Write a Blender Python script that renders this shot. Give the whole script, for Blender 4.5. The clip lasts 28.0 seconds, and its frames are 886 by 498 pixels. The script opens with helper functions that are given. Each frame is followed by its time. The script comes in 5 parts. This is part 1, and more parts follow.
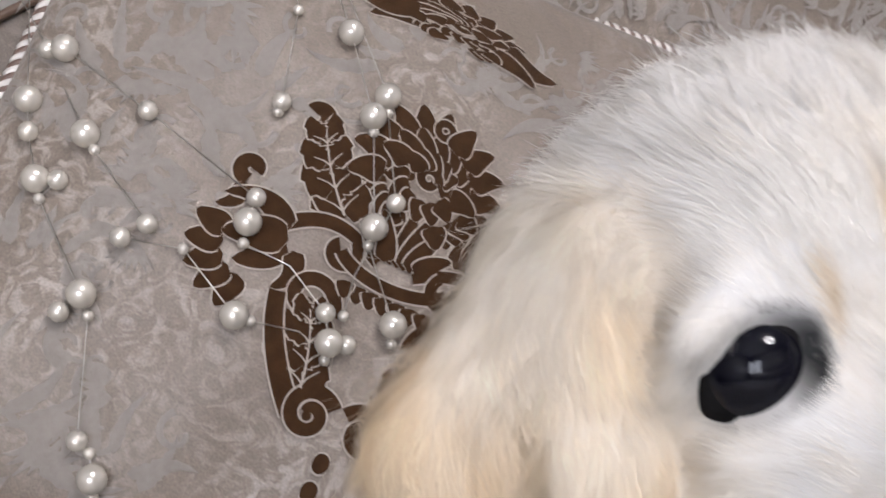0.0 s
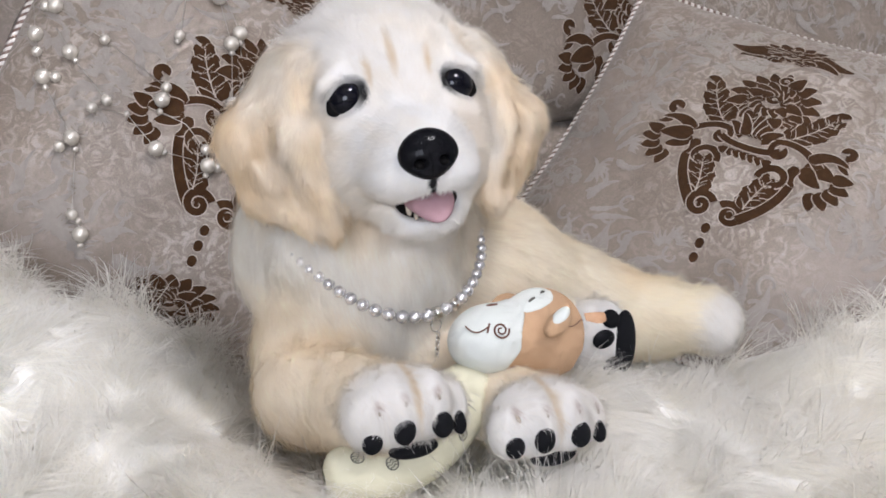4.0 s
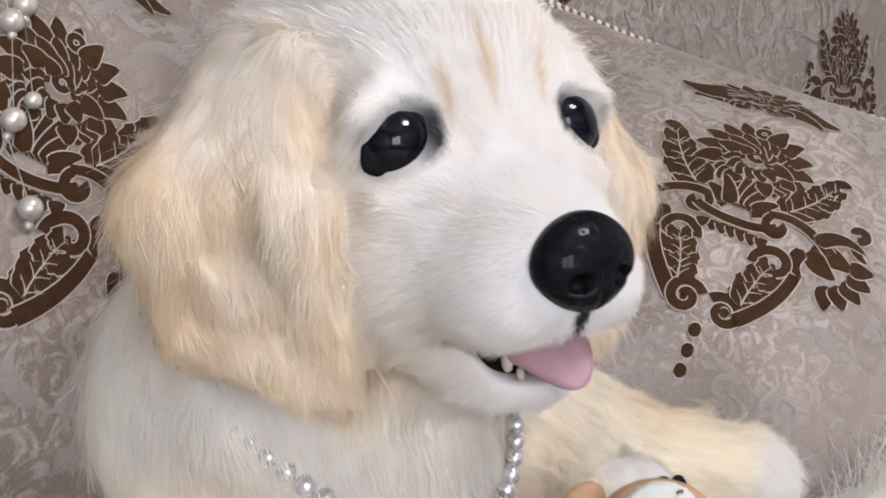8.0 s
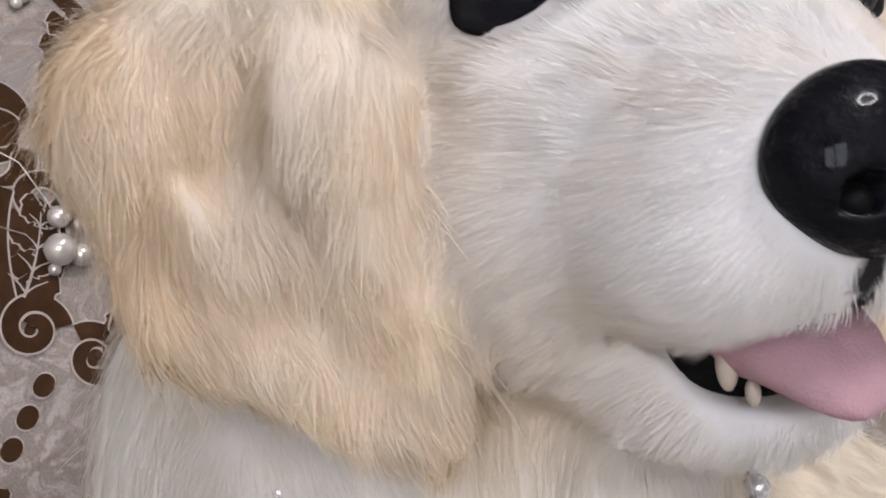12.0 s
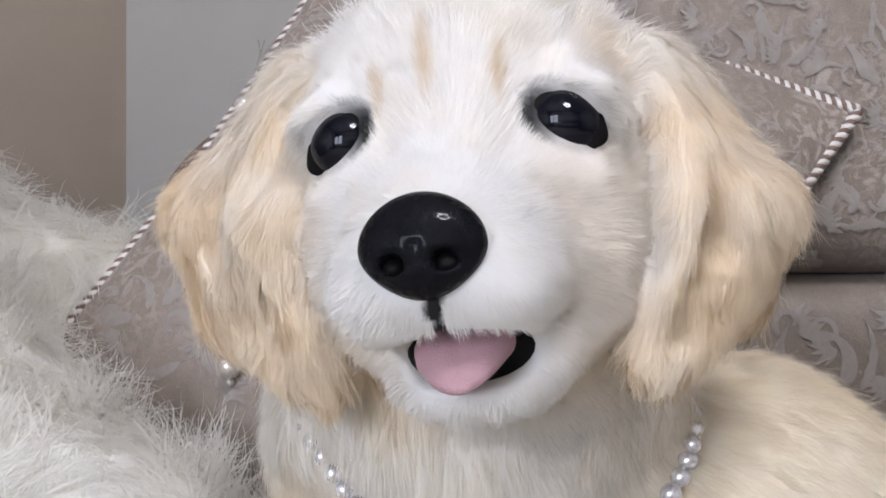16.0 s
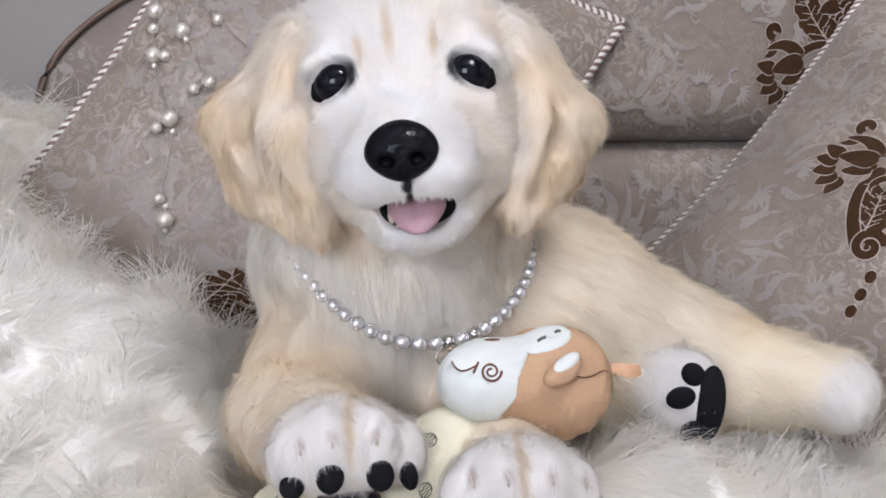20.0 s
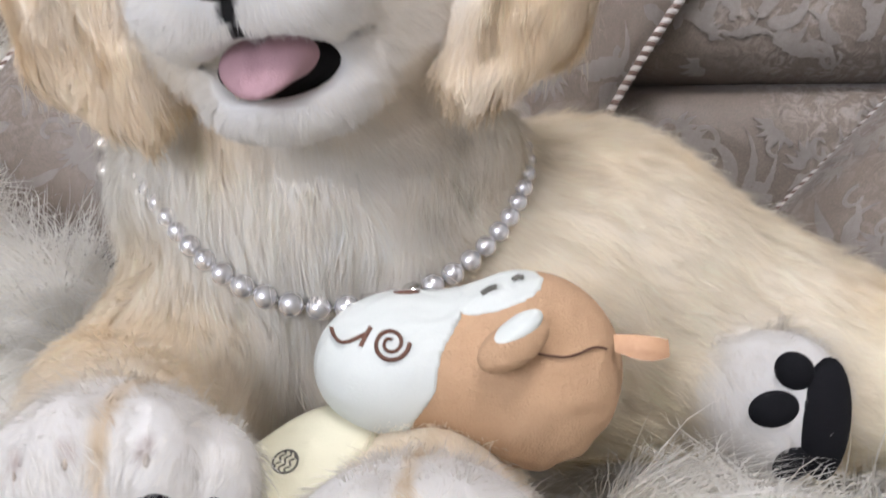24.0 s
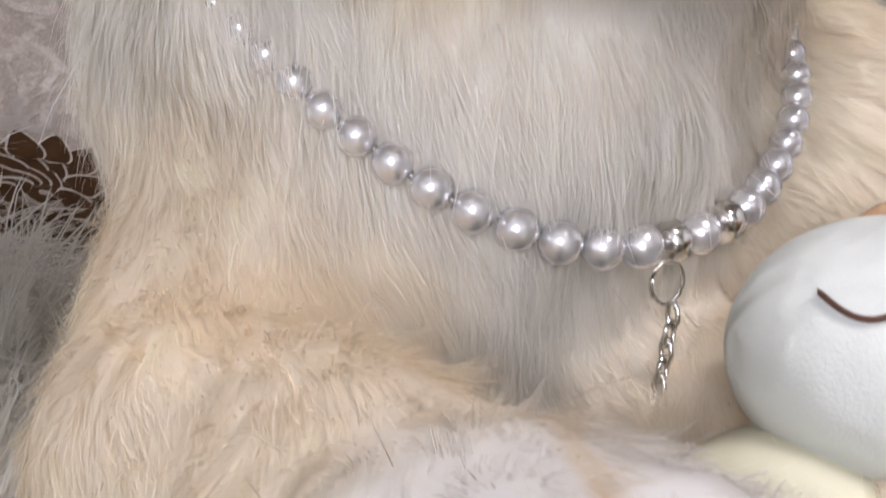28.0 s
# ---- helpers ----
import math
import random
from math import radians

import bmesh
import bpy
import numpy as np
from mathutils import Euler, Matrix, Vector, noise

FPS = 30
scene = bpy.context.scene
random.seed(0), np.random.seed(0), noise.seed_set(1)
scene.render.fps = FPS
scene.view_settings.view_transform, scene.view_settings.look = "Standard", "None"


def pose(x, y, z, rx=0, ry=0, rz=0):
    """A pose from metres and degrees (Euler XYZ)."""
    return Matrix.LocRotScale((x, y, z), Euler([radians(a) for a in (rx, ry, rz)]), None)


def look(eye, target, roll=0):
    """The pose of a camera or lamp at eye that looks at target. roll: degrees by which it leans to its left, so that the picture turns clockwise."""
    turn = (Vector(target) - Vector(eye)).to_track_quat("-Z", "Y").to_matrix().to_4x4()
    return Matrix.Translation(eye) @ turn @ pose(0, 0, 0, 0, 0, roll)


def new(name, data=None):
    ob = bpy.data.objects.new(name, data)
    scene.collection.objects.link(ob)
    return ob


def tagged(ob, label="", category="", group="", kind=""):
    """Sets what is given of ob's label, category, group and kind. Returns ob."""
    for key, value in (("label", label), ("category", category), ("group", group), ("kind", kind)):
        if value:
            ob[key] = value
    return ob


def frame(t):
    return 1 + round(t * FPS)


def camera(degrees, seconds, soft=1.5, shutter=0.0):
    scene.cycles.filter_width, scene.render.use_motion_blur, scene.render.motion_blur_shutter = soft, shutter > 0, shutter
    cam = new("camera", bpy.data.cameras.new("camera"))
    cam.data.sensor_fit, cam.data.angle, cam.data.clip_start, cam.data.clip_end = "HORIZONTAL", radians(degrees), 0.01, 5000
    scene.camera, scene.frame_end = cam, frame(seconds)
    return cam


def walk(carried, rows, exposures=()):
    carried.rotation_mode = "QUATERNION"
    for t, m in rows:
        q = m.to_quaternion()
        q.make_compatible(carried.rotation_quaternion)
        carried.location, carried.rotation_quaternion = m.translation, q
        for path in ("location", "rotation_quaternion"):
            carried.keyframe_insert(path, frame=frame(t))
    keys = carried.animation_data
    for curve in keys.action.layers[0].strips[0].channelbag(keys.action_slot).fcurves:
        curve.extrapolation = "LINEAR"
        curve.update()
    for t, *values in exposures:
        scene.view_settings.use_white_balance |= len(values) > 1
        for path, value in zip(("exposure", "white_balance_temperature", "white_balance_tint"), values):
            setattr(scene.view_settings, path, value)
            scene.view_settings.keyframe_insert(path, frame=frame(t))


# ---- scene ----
PATH = [
    (0.0, -0.1766, 0.1819, 0.2915, -23.49, -7.77, -2.77),
    (0.5, -0.1746, 0.1287, 0.2813, -24.57, -7.65, -2.22),
    (1.0, -0.1679, 0.0824, 0.2776, -24.89, -7.91, -1.99),
    (1.5, -0.1790, 0.0109, 0.2674, -25.46, -8.07, -1.87),
    (2.0, -0.1918, -0.0535, 0.2628, -25.96, -8.24, -1.83),
    (2.5, -0.2231, -0.1190, 0.2551, -26.56, -8.50, -1.77),
    (4.5, -0.3315, -0.2908, 0.2461, -29.61, -8.43, -3.17),
    (5.0, -0.3350, -0.2940, 0.2458, -31.08, -8.28, -3.11),
    (5.5, -0.3309, -0.2898, 0.2479, -32.64, -8.13, -3.06),
    (6.0, -0.3255, -0.2336, 0.2496, -36.15, -8.57, -2.11),
    (6.5, -0.3342, -0.1504, 0.2552, -39.97, -9.27, -0.66),
    (7.0, -0.3294, -0.0561, 0.2520, -42.46, -9.54, 0.72),
    (7.5, -0.3034, 0.0326, 0.2531, -44.14, -8.86, 1.29),
    (8.0, -0.2738, 0.1128, 0.2502, -46.27, -7.81, 1.29),
    (8.5, -0.2540, 0.1790, 0.2355, -48.71, -6.37, 0.34),
    (9.0, -0.2356, 0.2283, 0.2297, -49.90, -5.77, -0.78),
    (9.5, -0.2243, 0.2634, 0.2233, -50.92, -4.66, -1.43),
    (10.0, -0.2078, 0.2779, 0.2227, -50.84, -4.08, -1.70),
    (10.5, -0.2009, 0.2769, 0.2237, -48.30, -4.31, -1.38),
    (11.0, -0.1875, 0.2448, 0.2252, -44.21, -4.81, -0.58),
    (11.5, -0.1778, 0.2231, 0.2147, -39.04, -4.31, -0.13),
    (12.0, -0.1540, 0.2054, 0.1954, -33.98, -2.04, -0.57),
    (12.5, -0.1238, 0.1978, 0.1747, -29.83, 1.50, -1.59),
    (13.0, -0.0969, 0.1844, 0.1607, -25.48, 5.84, -2.70),
    (13.5, -0.0869, 0.1791, 0.1511, -20.25, 10.01, -2.92),
    (15.5, -0.0056, 0.0295, 0.1915, 0.02, 2.80, -0.07),
    (16.0, 0.0001, 0.0000, 0.2001, -0.00, 0.18, 0.01),
    (16.5, -0.0019, -0.0299, 0.2057, -0.54, -2.32, 0.01),
    (17.0, -0.0015, -0.0595, 0.2047, -1.41, -4.54, 0.02),
    (17.5, -0.0057, -0.0945, 0.2121, -2.57, -6.21, 0.03),
    (18.0, -0.0223, -0.1306, 0.2167, -4.10, -7.26, -0.06),
    (18.5, -0.0377, -0.1577, 0.2208, -5.90, -7.79, -0.08),
    (19.0, -0.0593, -0.1799, 0.2231, -7.92, -7.89, -0.01),
    (19.5, -0.0752, -0.2035, 0.2254, -9.90, -7.70, 0.05),
    (20.0, -0.0997, -0.2329, 0.2266, -11.81, -7.33, 0.18),
    (20.5, -0.1315, -0.2646, 0.2227, -13.55, -6.85, 0.35),
    (22.5, -0.0447, -0.1733, 0.2124, -8.71, -5.82, 0.13),
    (23.0, 0.0016, -0.1269, 0.2077, -5.76, -5.56, 0.24),
    (23.5, 0.0291, -0.0657, 0.1856, -3.75, -5.30, -0.17),
    (24.0, 0.0408, -0.0084, 0.1499, -2.51, -5.40, -0.79),
    (24.5, 0.0514, 0.0393, 0.1226, -2.15, -5.92, -1.44),
    (25.0, 0.0549, 0.0734, 0.1003, -2.46, -6.49, -1.79),
    (25.5, 0.0374, 0.1057, 0.0957, -3.56, -7.44, -1.43),
    (26.0, 0.0073, 0.1356, 0.0957, -5.81, -8.76, -0.49),
    (26.5, -0.0237, 0.1671, 0.0982, -9.12, -10.02, 0.52),
    (27.0, -0.0542, 0.1913, 0.0974, -13.97, -10.64, 1.41),
    (27.5, -0.0807, 0.1866, 0.1095, -18.84, -10.57, 1.59),
    (28.0, -0.0997, 0.1924, 0.1302, -23.36, -9.61, 1.41),
]
FOV = 41.32
DOG_HAIRS, RUG_HAIRS = 430000, 195000

cam = camera(FOV, 28.0, soft=1.7, shutter=0.35)
walk(cam, [(t, pose(x, y, z, 90 + pitch, 0, yaw) @ pose(0, 0, 0, 0, 0, roll)) for t, x, y, z, yaw, pitch, roll in PATH],
     [(0.0, -0.16, 6250, 13), (5.0, -0.1, 6150, 12), (7.0, -0.08, 6350, 15), (9.0, -0.1, 6150, 13), (10.0, -0.09, 6150, 14), (11.0, -0.22, 6200, 15), (12.0, -0.26, 6300, 16), (13.0, -0.18, 6000, 15), (16.0, -0.12, 6000, 13), (20.0, -0.12, 6000, 14), (23.0, -0.1, 6200, 14), (25.0, 0.0, 6000, 11), (26.0, -0.2, 5900, 11), (27.0, -0.4, 6150, 15), (28.0, -0.12, 6300, 16)])

# ---- light: a window behind the camera, a ring lamp on the ceiling ----
world = bpy.data.worlds.new("world")
world.use_nodes = True
scene.world = world
wn = world.node_tree
sky = wn.nodes.new("ShaderNodeTexSky")
sky.sky_type, sky.sun_disc = "NISHITA", False
sky.sun_elevation, sky.sun_rotation = radians(35), radians(160)
wn.links.new(sky.outputs[0], wn.nodes["Background"].inputs[0])
wn.nodes["Background"].inputs[1].default_value = 0.1


def area_lamp(name, m, sx, sy, watts, colour):
    d = bpy.data.lights.new(name, "AREA")
    d.shape, d.size, d.size_y, d.energy, d.color = "RECTANGLE", sx, sy, watts, colour
    ob = new(name, d)
    ob.matrix_world = m
    return ob


for x in (-2.0, -1.28):
    area_lamp("window_daylight", look((x, -2.42, 0.85), (-0.2, 0.6, 0.1)), 0.54, 1.2, 31, (0.89, 0.92, 1.0))


# ---- materials ----
def material(name, rough=0.6, metal=0.0, **kw):
    m = bpy.data.materials.new(name)
    m.use_nodes = True
    b = m.node_tree.nodes["Principled BSDF"]
    b.inputs["Roughness"].default_value, b.inputs["Metallic"].default_value = rough, metal
    for k, v in kw.items():
        b.inputs[k.replace("_", " ")].default_value = v
    return m, m.node_tree, b


def node(nt, kind, **kw):
    n = nt.nodes.new(kind)
    for k, v in kw.items():
        n.inputs[k].default_value = v
    return n


def coords(nt, which="Object"):
    return nt.nodes.new("ShaderNodeTexCoord").outputs[which]


def mottled(name, low, high, scale=40, rough=0.6, metal=0.0, bump=0.2, fine=400, crease=0.0, **kw):
    """Two colours mixed by noise of two sizes, with relief."""
    m, nt, b = material(name, rough, metal, **kw)
    co = coords(nt)
    big, small = node(nt, "ShaderNodeTexNoise", Scale=scale, Detail=4.0), node(nt, "ShaderNodeTexNoise", Scale=fine, Detail=3.0)
    mix = nt.nodes.new("ShaderNodeMix")
    mix.data_type = "RGBA"
    mix.inputs["A"].default_value, mix.inputs["B"].default_value = (*low, 1), (*high, 1)
    avg = nt.nodes.new("ShaderNodeMath")
    avg.operation = "MULTIPLY_ADD"
    avg.inputs[1].default_value = 0.4
    half = nt.nodes.new("ShaderNodeMath")
    half.operation, half.inputs[1].default_value = "MULTIPLY", 0.6
    for n in (big, small):
        nt.links.new(co, n.inputs["Vector"])
    nt.links.new(big.outputs[0], half.inputs[0])
    nt.links.new(small.outputs[0], avg.inputs[0])
    nt.links.new(half.outputs[0], avg.inputs[2])
    nt.links.new(avg.outputs[0], mix.inputs["Factor"])
    nt.links.new(mix.outputs["Result"], b.inputs["Base Color"])
    if bump:
        bp = node(nt, "ShaderNodeBump", Strength=bump, Distance=0.001)
        nt.links.new(small.outputs[0], bp.inputs["Height"])
        nt.links.new(bp.outputs[0], b.inputs["Normal"])
        if crease:
            fold = node(nt, "ShaderNodeTexNoise", Scale=38.0, Detail=1.0, Distortion=2.2)
            soft = node(nt, "ShaderNodeBump", Strength=crease, Distance=0.004)
            nt.links.new(co, fold.inputs["Vector"])
            nt.links.new(fold.outputs[0], soft.inputs["Height"])
            nt.links.new(soft.outputs[0], bp.inputs["Normal"])
    return m


def fur_material(name, sheen=0.25, passing=0.36):
    """Soft hair: its colour is stored with each strand, a share of the light passes through."""
    m, nt, b = material(name, 0.55)
    col = nt.nodes.new("ShaderNodeAttribute")
    col.attribute_name = "tone"
    nt.links.new(col.outputs["Color"], b.inputs["Base Color"])
    b.inputs["Specular IOR Level"].default_value = sheen
    tr = nt.nodes.new("ShaderNodeBsdfTranslucent")
    nt.links.new(col.outputs["Color"], tr.inputs["Color"])
    mix = node(nt, "ShaderNodeMixShader", Fac=passing)
    nt.links.new(b.outputs[0], mix.inputs[1])
    nt.links.new(tr.outputs[0], mix.inputs[2])
    nt.links.new(mix.outputs[0], nt.nodes["Material Output"].inputs["Surface"])
    return m


FUR = fur_material("soft_fur")
RUG_FUR = fur_material("rug_fur", 0.3, 0.56)
NOSE = mottled("glazed_black_nose", (0.003, 0.003, 0.004), (0.007, 0.007, 0.009), 60, 0.25, bump=0.9, fine=420, Specular_IOR_Level=0.02, Coat_Weight=0.11, Coat_Roughness=0.07)
EYE = material("black_glass_eye", 0.02, Base_Color=(0.002, 0.002, 0.005, 1), Specular_IOR_Level=0.22)[0]
RIM = mottled("dark_lid_and_hollow", (0.0015, 0.0013, 0.0013), (0.005, 0.004, 0.004), 120, 0.6, Specular_IOR_Level=0.1)
PAD = mottled("black_velvet_pad", (0.003, 0.003, 0.004), (0.007, 0.007, 0.009), 150, 0.8, fine=2000, bump=0.4, Specular_IOR_Level=0.15)
TONGUE = mottled("pink_felt_tongue", (0.31, 0.175, 0.195), (0.43, 0.265, 0.295), 160, 0.75, fine=1800, bump=0.5)
TOOTH = material("ivory_tooth", 0.3, Base_Color=(0.42, 0.36, 0.29, 1))[0]
PEARL = mottled("cream_pearl", (0.60, 0.555, 0.49), (0.72, 0.67, 0.60), 120, 0.2, 0.5, bump=0, Coat_Weight=0.7, Coat_Roughness=0.08)
SILVER_PEARL = mottled("silver_pearl", (0.66, 0.65, 0.66), (0.8, 0.79, 0.8), 200, 0.22, 0.7, bump=0, Coat_Weight=0.8, Coat_Roughness=0.05)
STEEL = material("bright_steel", 0.12, 1.0, Base_Color=(0.75, 0.74, 0.72, 1))[0]
WIRE = material("grey_wire", 0.3, 0.9, Base_Color=(0.45, 0.42, 0.38, 1))[0]
VELVET = mottled("brown_cut_velvet", (0.004, 0.0018, 0.0008), (0.088, 0.040, 0.016), 150, 0.9, Specular_IOR_Level=0.12, fine=2500, bump=0.7, Sheen_Weight=0.02)
HALO = mottled("pale_outline_thread", (0.36, 0.305, 0.255), (0.50, 0.44, 0.38), 700, 0.45, fine=3000, bump=0.6)
SILK = mottled("silver_jacquard_thread", (0.225, 0.19, 0.16), (0.42, 0.38, 0.345), 300, 0.36, 0.12, fine=2600, bump=0.8)
CORD_WHITE = mottled("white_satin_cord", (0.55, 0.51, 0.47), (0.74, 0.70, 0.66), 500, 0.32, fine=3000)
CORD_BROWN = mottled("brown_satin_cord", (0.11, 0.065, 0.05), (0.2, 0.13, 0.10), 500, 0.35, fine=3000)
MK_WHITE = mottled("white_plush_cloth", (0.55, 0.575, 0.54), (0.65, 0.67, 0.63), 60, 0.85, fine=1500, bump=0.15, crease=0.6)
MK_BROWN = mottled("caramel_plush_cloth", (0.40, 0.245, 0.135), (0.52, 0.34, 0.205), 90, 0.9, fine=1300, bump=0.6, crease=0.7)
MK_YELLOW = mottled("pale_yellow_plush_cloth", (0.58, 0.55, 0.39), (0.66, 0.63, 0.48), 60, 0.85, fine=1500, bump=0.12, crease=0.3)
THREAD = mottled("brown_embroidery", (0.10, 0.045, 0.03), (0.19, 0.085, 0.05), 800, 0.7, fine=3000, bump=0.6)
INK = material("dark_print", 0.8, Base_Color=(0.09, 0.085, 0.07, 1))[0]
TAG = mottled("orange_ribbon", (0.45, 0.25, 0.13), (0.58, 0.36, 0.22), 500, 0.7)


def brocade(name, scale=1.0):
    """Taupe satin with tone-on-tone swirls and a fine weave."""
    m, nt, b = material(name, 0.5, Sheen_Weight=0.15)
    co = coords(nt)
    warp = node(nt, "ShaderNodeTexNoise", Scale=9.0 * scale, Detail=2.0)
    swirl = node(nt, "ShaderNodeTexNoise", Scale=60.0 * scale, Detail=2.0, Distortion=2.8)
    weave = node(nt, "ShaderNodeTexNoise", Scale=900.0, Detail=3.0)
    patch = node(nt, "ShaderNodeTexNoise", Scale=7.0, Detail=3.0)
    for n in (warp, swirl, weave, patch):
        nt.links.new(co, n.inputs["Vector"])
    ramp = nt.nodes.new("ShaderNodeValToRGB")
    ramp.color_ramp.elements[0].position, ramp.color_ramp.elements[1].position = 0.40, 0.60
    nt.links.new(patch.outputs[0], ramp.inputs[0])
    thr = nt.nodes.new("ShaderNodeValToRGB")
    thr.color_ramp.elements[0].position, thr.color_ramp.elements[1].position = 0.46, 0.62
    nt.links.new(swirl.outputs[0], thr.inputs[0])
    mul = nt.nodes.new("ShaderNodeMath")
    mul.operation = "MULTIPLY"
    nt.links.new(ramp.outputs[0], mul.inputs[0])
    nt.links.new(thr.outputs[0], mul.inputs[1])
    mix = nt.nodes.new("ShaderNodeMix")
    mix.data_type = "RGBA"
    mix.inputs["A"].default_value, mix.inputs["B"].default_value = (0.198, 0.158, 0.126, 1), (0.335, 0.287, 0.246, 1)
    nt.links.new(mul.outputs[0], mix.inputs["Factor"])
    tint = nt.nodes.new("ShaderNodeMix")
    tint.data_type, tint.blend_type = "RGBA", "OVERLAY"
    tint.inputs["Factor"].default_value = 0.5
    nt.links.new(mix.outputs["Result"], tint.inputs["A"])
    nt.links.new(weave.outputs[0], tint.inputs["B"])
    nt.links.new(tint.outputs["Result"], b.inputs["Base Color"])
    bp = node(nt, "ShaderNodeBump", Strength=0.35, Distance=0.0008)
    add = nt.nodes.new("ShaderNodeMath")
    nt.links.new(weave.outputs[0], add.inputs[0])
    nt.links.new(mul.outputs[0], add.inputs[1])
    nt.links.new(add.outputs[0], bp.inputs["Height"])
    nt.links.new(bp.outputs[0], b.inputs["Normal"])
    fold = node(nt, "ShaderNodeTexNoise", Scale=13.0, Detail=2.0, Distortion=1.4)
    soft = node(nt, "ShaderNodeBump", Strength=0.55, Distance=0.008)
    nt.links.new(co, fold.inputs["Vector"])
    nt.links.new(fold.outputs[0], soft.inputs["Height"])
    nt.links.new(soft.outputs[0], bp.inputs["Normal"])
    return m


BROCADE = brocade("taupe_brocade")
WALL = mottled("cream_wall_paint", (0.48, 0.45, 0.405), (0.54, 0.51, 0.465), 6, 0.85, fine=300, bump=0.15)
WOOD = mottled("brown_door_panel", (0.35, 0.285, 0.22), (0.41, 0.34, 0.27), 12, 0.6, fine=200, bump=0.1)
DARKWOOD = mottled("dark_walnut", (0.10, 0.06, 0.04), (0.2, 0.13, 0.09), 30, 0.4, fine=250)
# pale surfaces of the unseen room, added to bounce fill light
FLOOR = mottled("pale_fill_floor", (0.66, 0.64, 0.61), (0.74, 0.72, 0.69), 5, 0.35, fine=80)
FILL_WALL = mottled("white_fill_wall", (0.74, 0.72, 0.70), (0.8, 0.785, 0.76), 5, 0.85, fine=200)
CEIL = mottled("white_fill_ceiling", (0.78, 0.77, 0.75), (0.83, 0.82, 0.8), 5, 0.9, fine=200)
BACKING = mottled("rug_backing", (0.8, 0.78, 0.74), (0.88, 0.87, 0.84), 40, 0.9)


# ---- mesh helpers ----
def mesh_of(name, verts, polys, mats, smooth=True):
    """A mesh from arrays: polys is a list of (index rows, material slot)."""
    me = bpy.data.meshes.new(name)
    verts = np.asarray(verts, np.float32)
    loops = np.concatenate([np.asarray(p, np.int32).ravel() for p, _ in polys])
    sizes = np.concatenate([np.full(len(p), np.asarray(p).shape[1], np.int32) for p, _ in polys])
    slots = np.concatenate([np.full(len(p), s, np.int32) if np.isscalar(s) else np.asarray(s, np.int32) for p, s in polys])
    me.vertices.add(len(verts))
    me.vertices.foreach_set("co", verts.ravel())
    me.loops.add(len(loops))
    me.loops.foreach_set("vertex_index", loops)
    me.polygons.add(len(sizes))
    me.polygons.foreach_set("loop_start", np.concatenate([[0], np.cumsum(sizes)[:-1]]).astype(np.int32))
    me.polygons.foreach_set("material_index", slots)
    me.polygons.foreach_set("use_smooth", np.full(len(sizes), smooth, bool))
    for m in mats:
        me.materials.append(m)
    me.update(calc_edges=True)
    return me


def part(name, me, mat, parent=None, label="", m=None):
    """One mesh object, under a thing or a part. me: a bmesh or a mesh."""
    if isinstance(me, bmesh.types.BMesh):
        data = bpy.data.meshes.new(name)
        me.to_mesh(data)
        me.free()
        for p in data.polygons:
            p.use_smooth = True
        me = data
    if mat is not None and not me.materials:
        me.materials.append(mat)
    ob = new(name, me)
    ob.parent = parent
    if m is not None:
        ob.matrix_basis = m
    return tagged(ob, label)


def thing(name, at, label, category, group="", kind=""):
    e = new(name)
    e.empty_display_size = 0.02
    e.location = at
    return tagged(e, label, category, group, kind)


def box_mesh(lo, hi, bevel=0.0, cuts=2):
    bm = bmesh.new()
    bmesh.ops.create_cube(bm, size=1.0)
    lo, hi = Vector(lo), Vector(hi)
    for v in bm.verts:
        v.co = Vector([(lo[i] + hi[i]) / 2 + v.co[i] * (hi[i] - lo[i]) for i in range(3)])
    if bevel:
        bmesh.ops.bevel(bm, geom=bm.edges[:], offset=bevel, segments=cuts + 1, profile=0.6, affect="EDGES")
    return bm


def ball_mesh(r, seg=20, rings=12, scale=(1, 1, 1)):
    bm = bmesh.new()
    bmesh.ops.create_uvsphere(bm, u_segments=seg, v_segments=rings, radius=r)
    for v in bm.verts:
        v.co = Vector([v.co[i] * scale[i] for i in range(3)])
    return bm


def tube(points, radius, seg=6, closed=False):
    """Vertices and quads of a tube along points."""
    p = np.asarray(points, float)
    n = len(p)
    d = np.roll(p, -1, 0) - np.roll(p, 1, 0) if closed else np.gradient(p, axis=0)
    d /= np.linalg.norm(d, axis=1, keepdims=True) + 1e-12
    ref = np.where(np.abs(d[:, 2:3]) < 0.9, [[0, 0, 1.0]], [[1.0, 0, 0]])
    a = np.cross(d, ref)
    a /= np.linalg.norm(a, axis=1, keepdims=True) + 1e-12
    b = np.cross(d, a)
    r = np.broadcast_to(np.asarray(radius, float).reshape(-1, 1, 1), (n, 1, 1)) if np.ndim(radius) else radius
    ang = np.linspace(0, 2 * np.pi, seg, endpoint=False)
    v = p[:, None] + r * (np.cos(ang)[None, :, None] * a[:, None] + np.sin(ang)[None, :, None] * b[:, None])
    i = np.arange(n if closed else n - 1)[:, None] * seg
    j = np.arange(seg)[None]
    nx = (i + seg) % (n * seg)
    f = np.stack([i + j, i + (j + 1) % seg, nx + (j + 1) % seg, nx + j], -1).reshape(-1, 4)
    return v.reshape(-1, 3), f


def unit(v):
    return v / (np.linalg.norm(v, axis=-1, keepdims=True) + 1e-12)


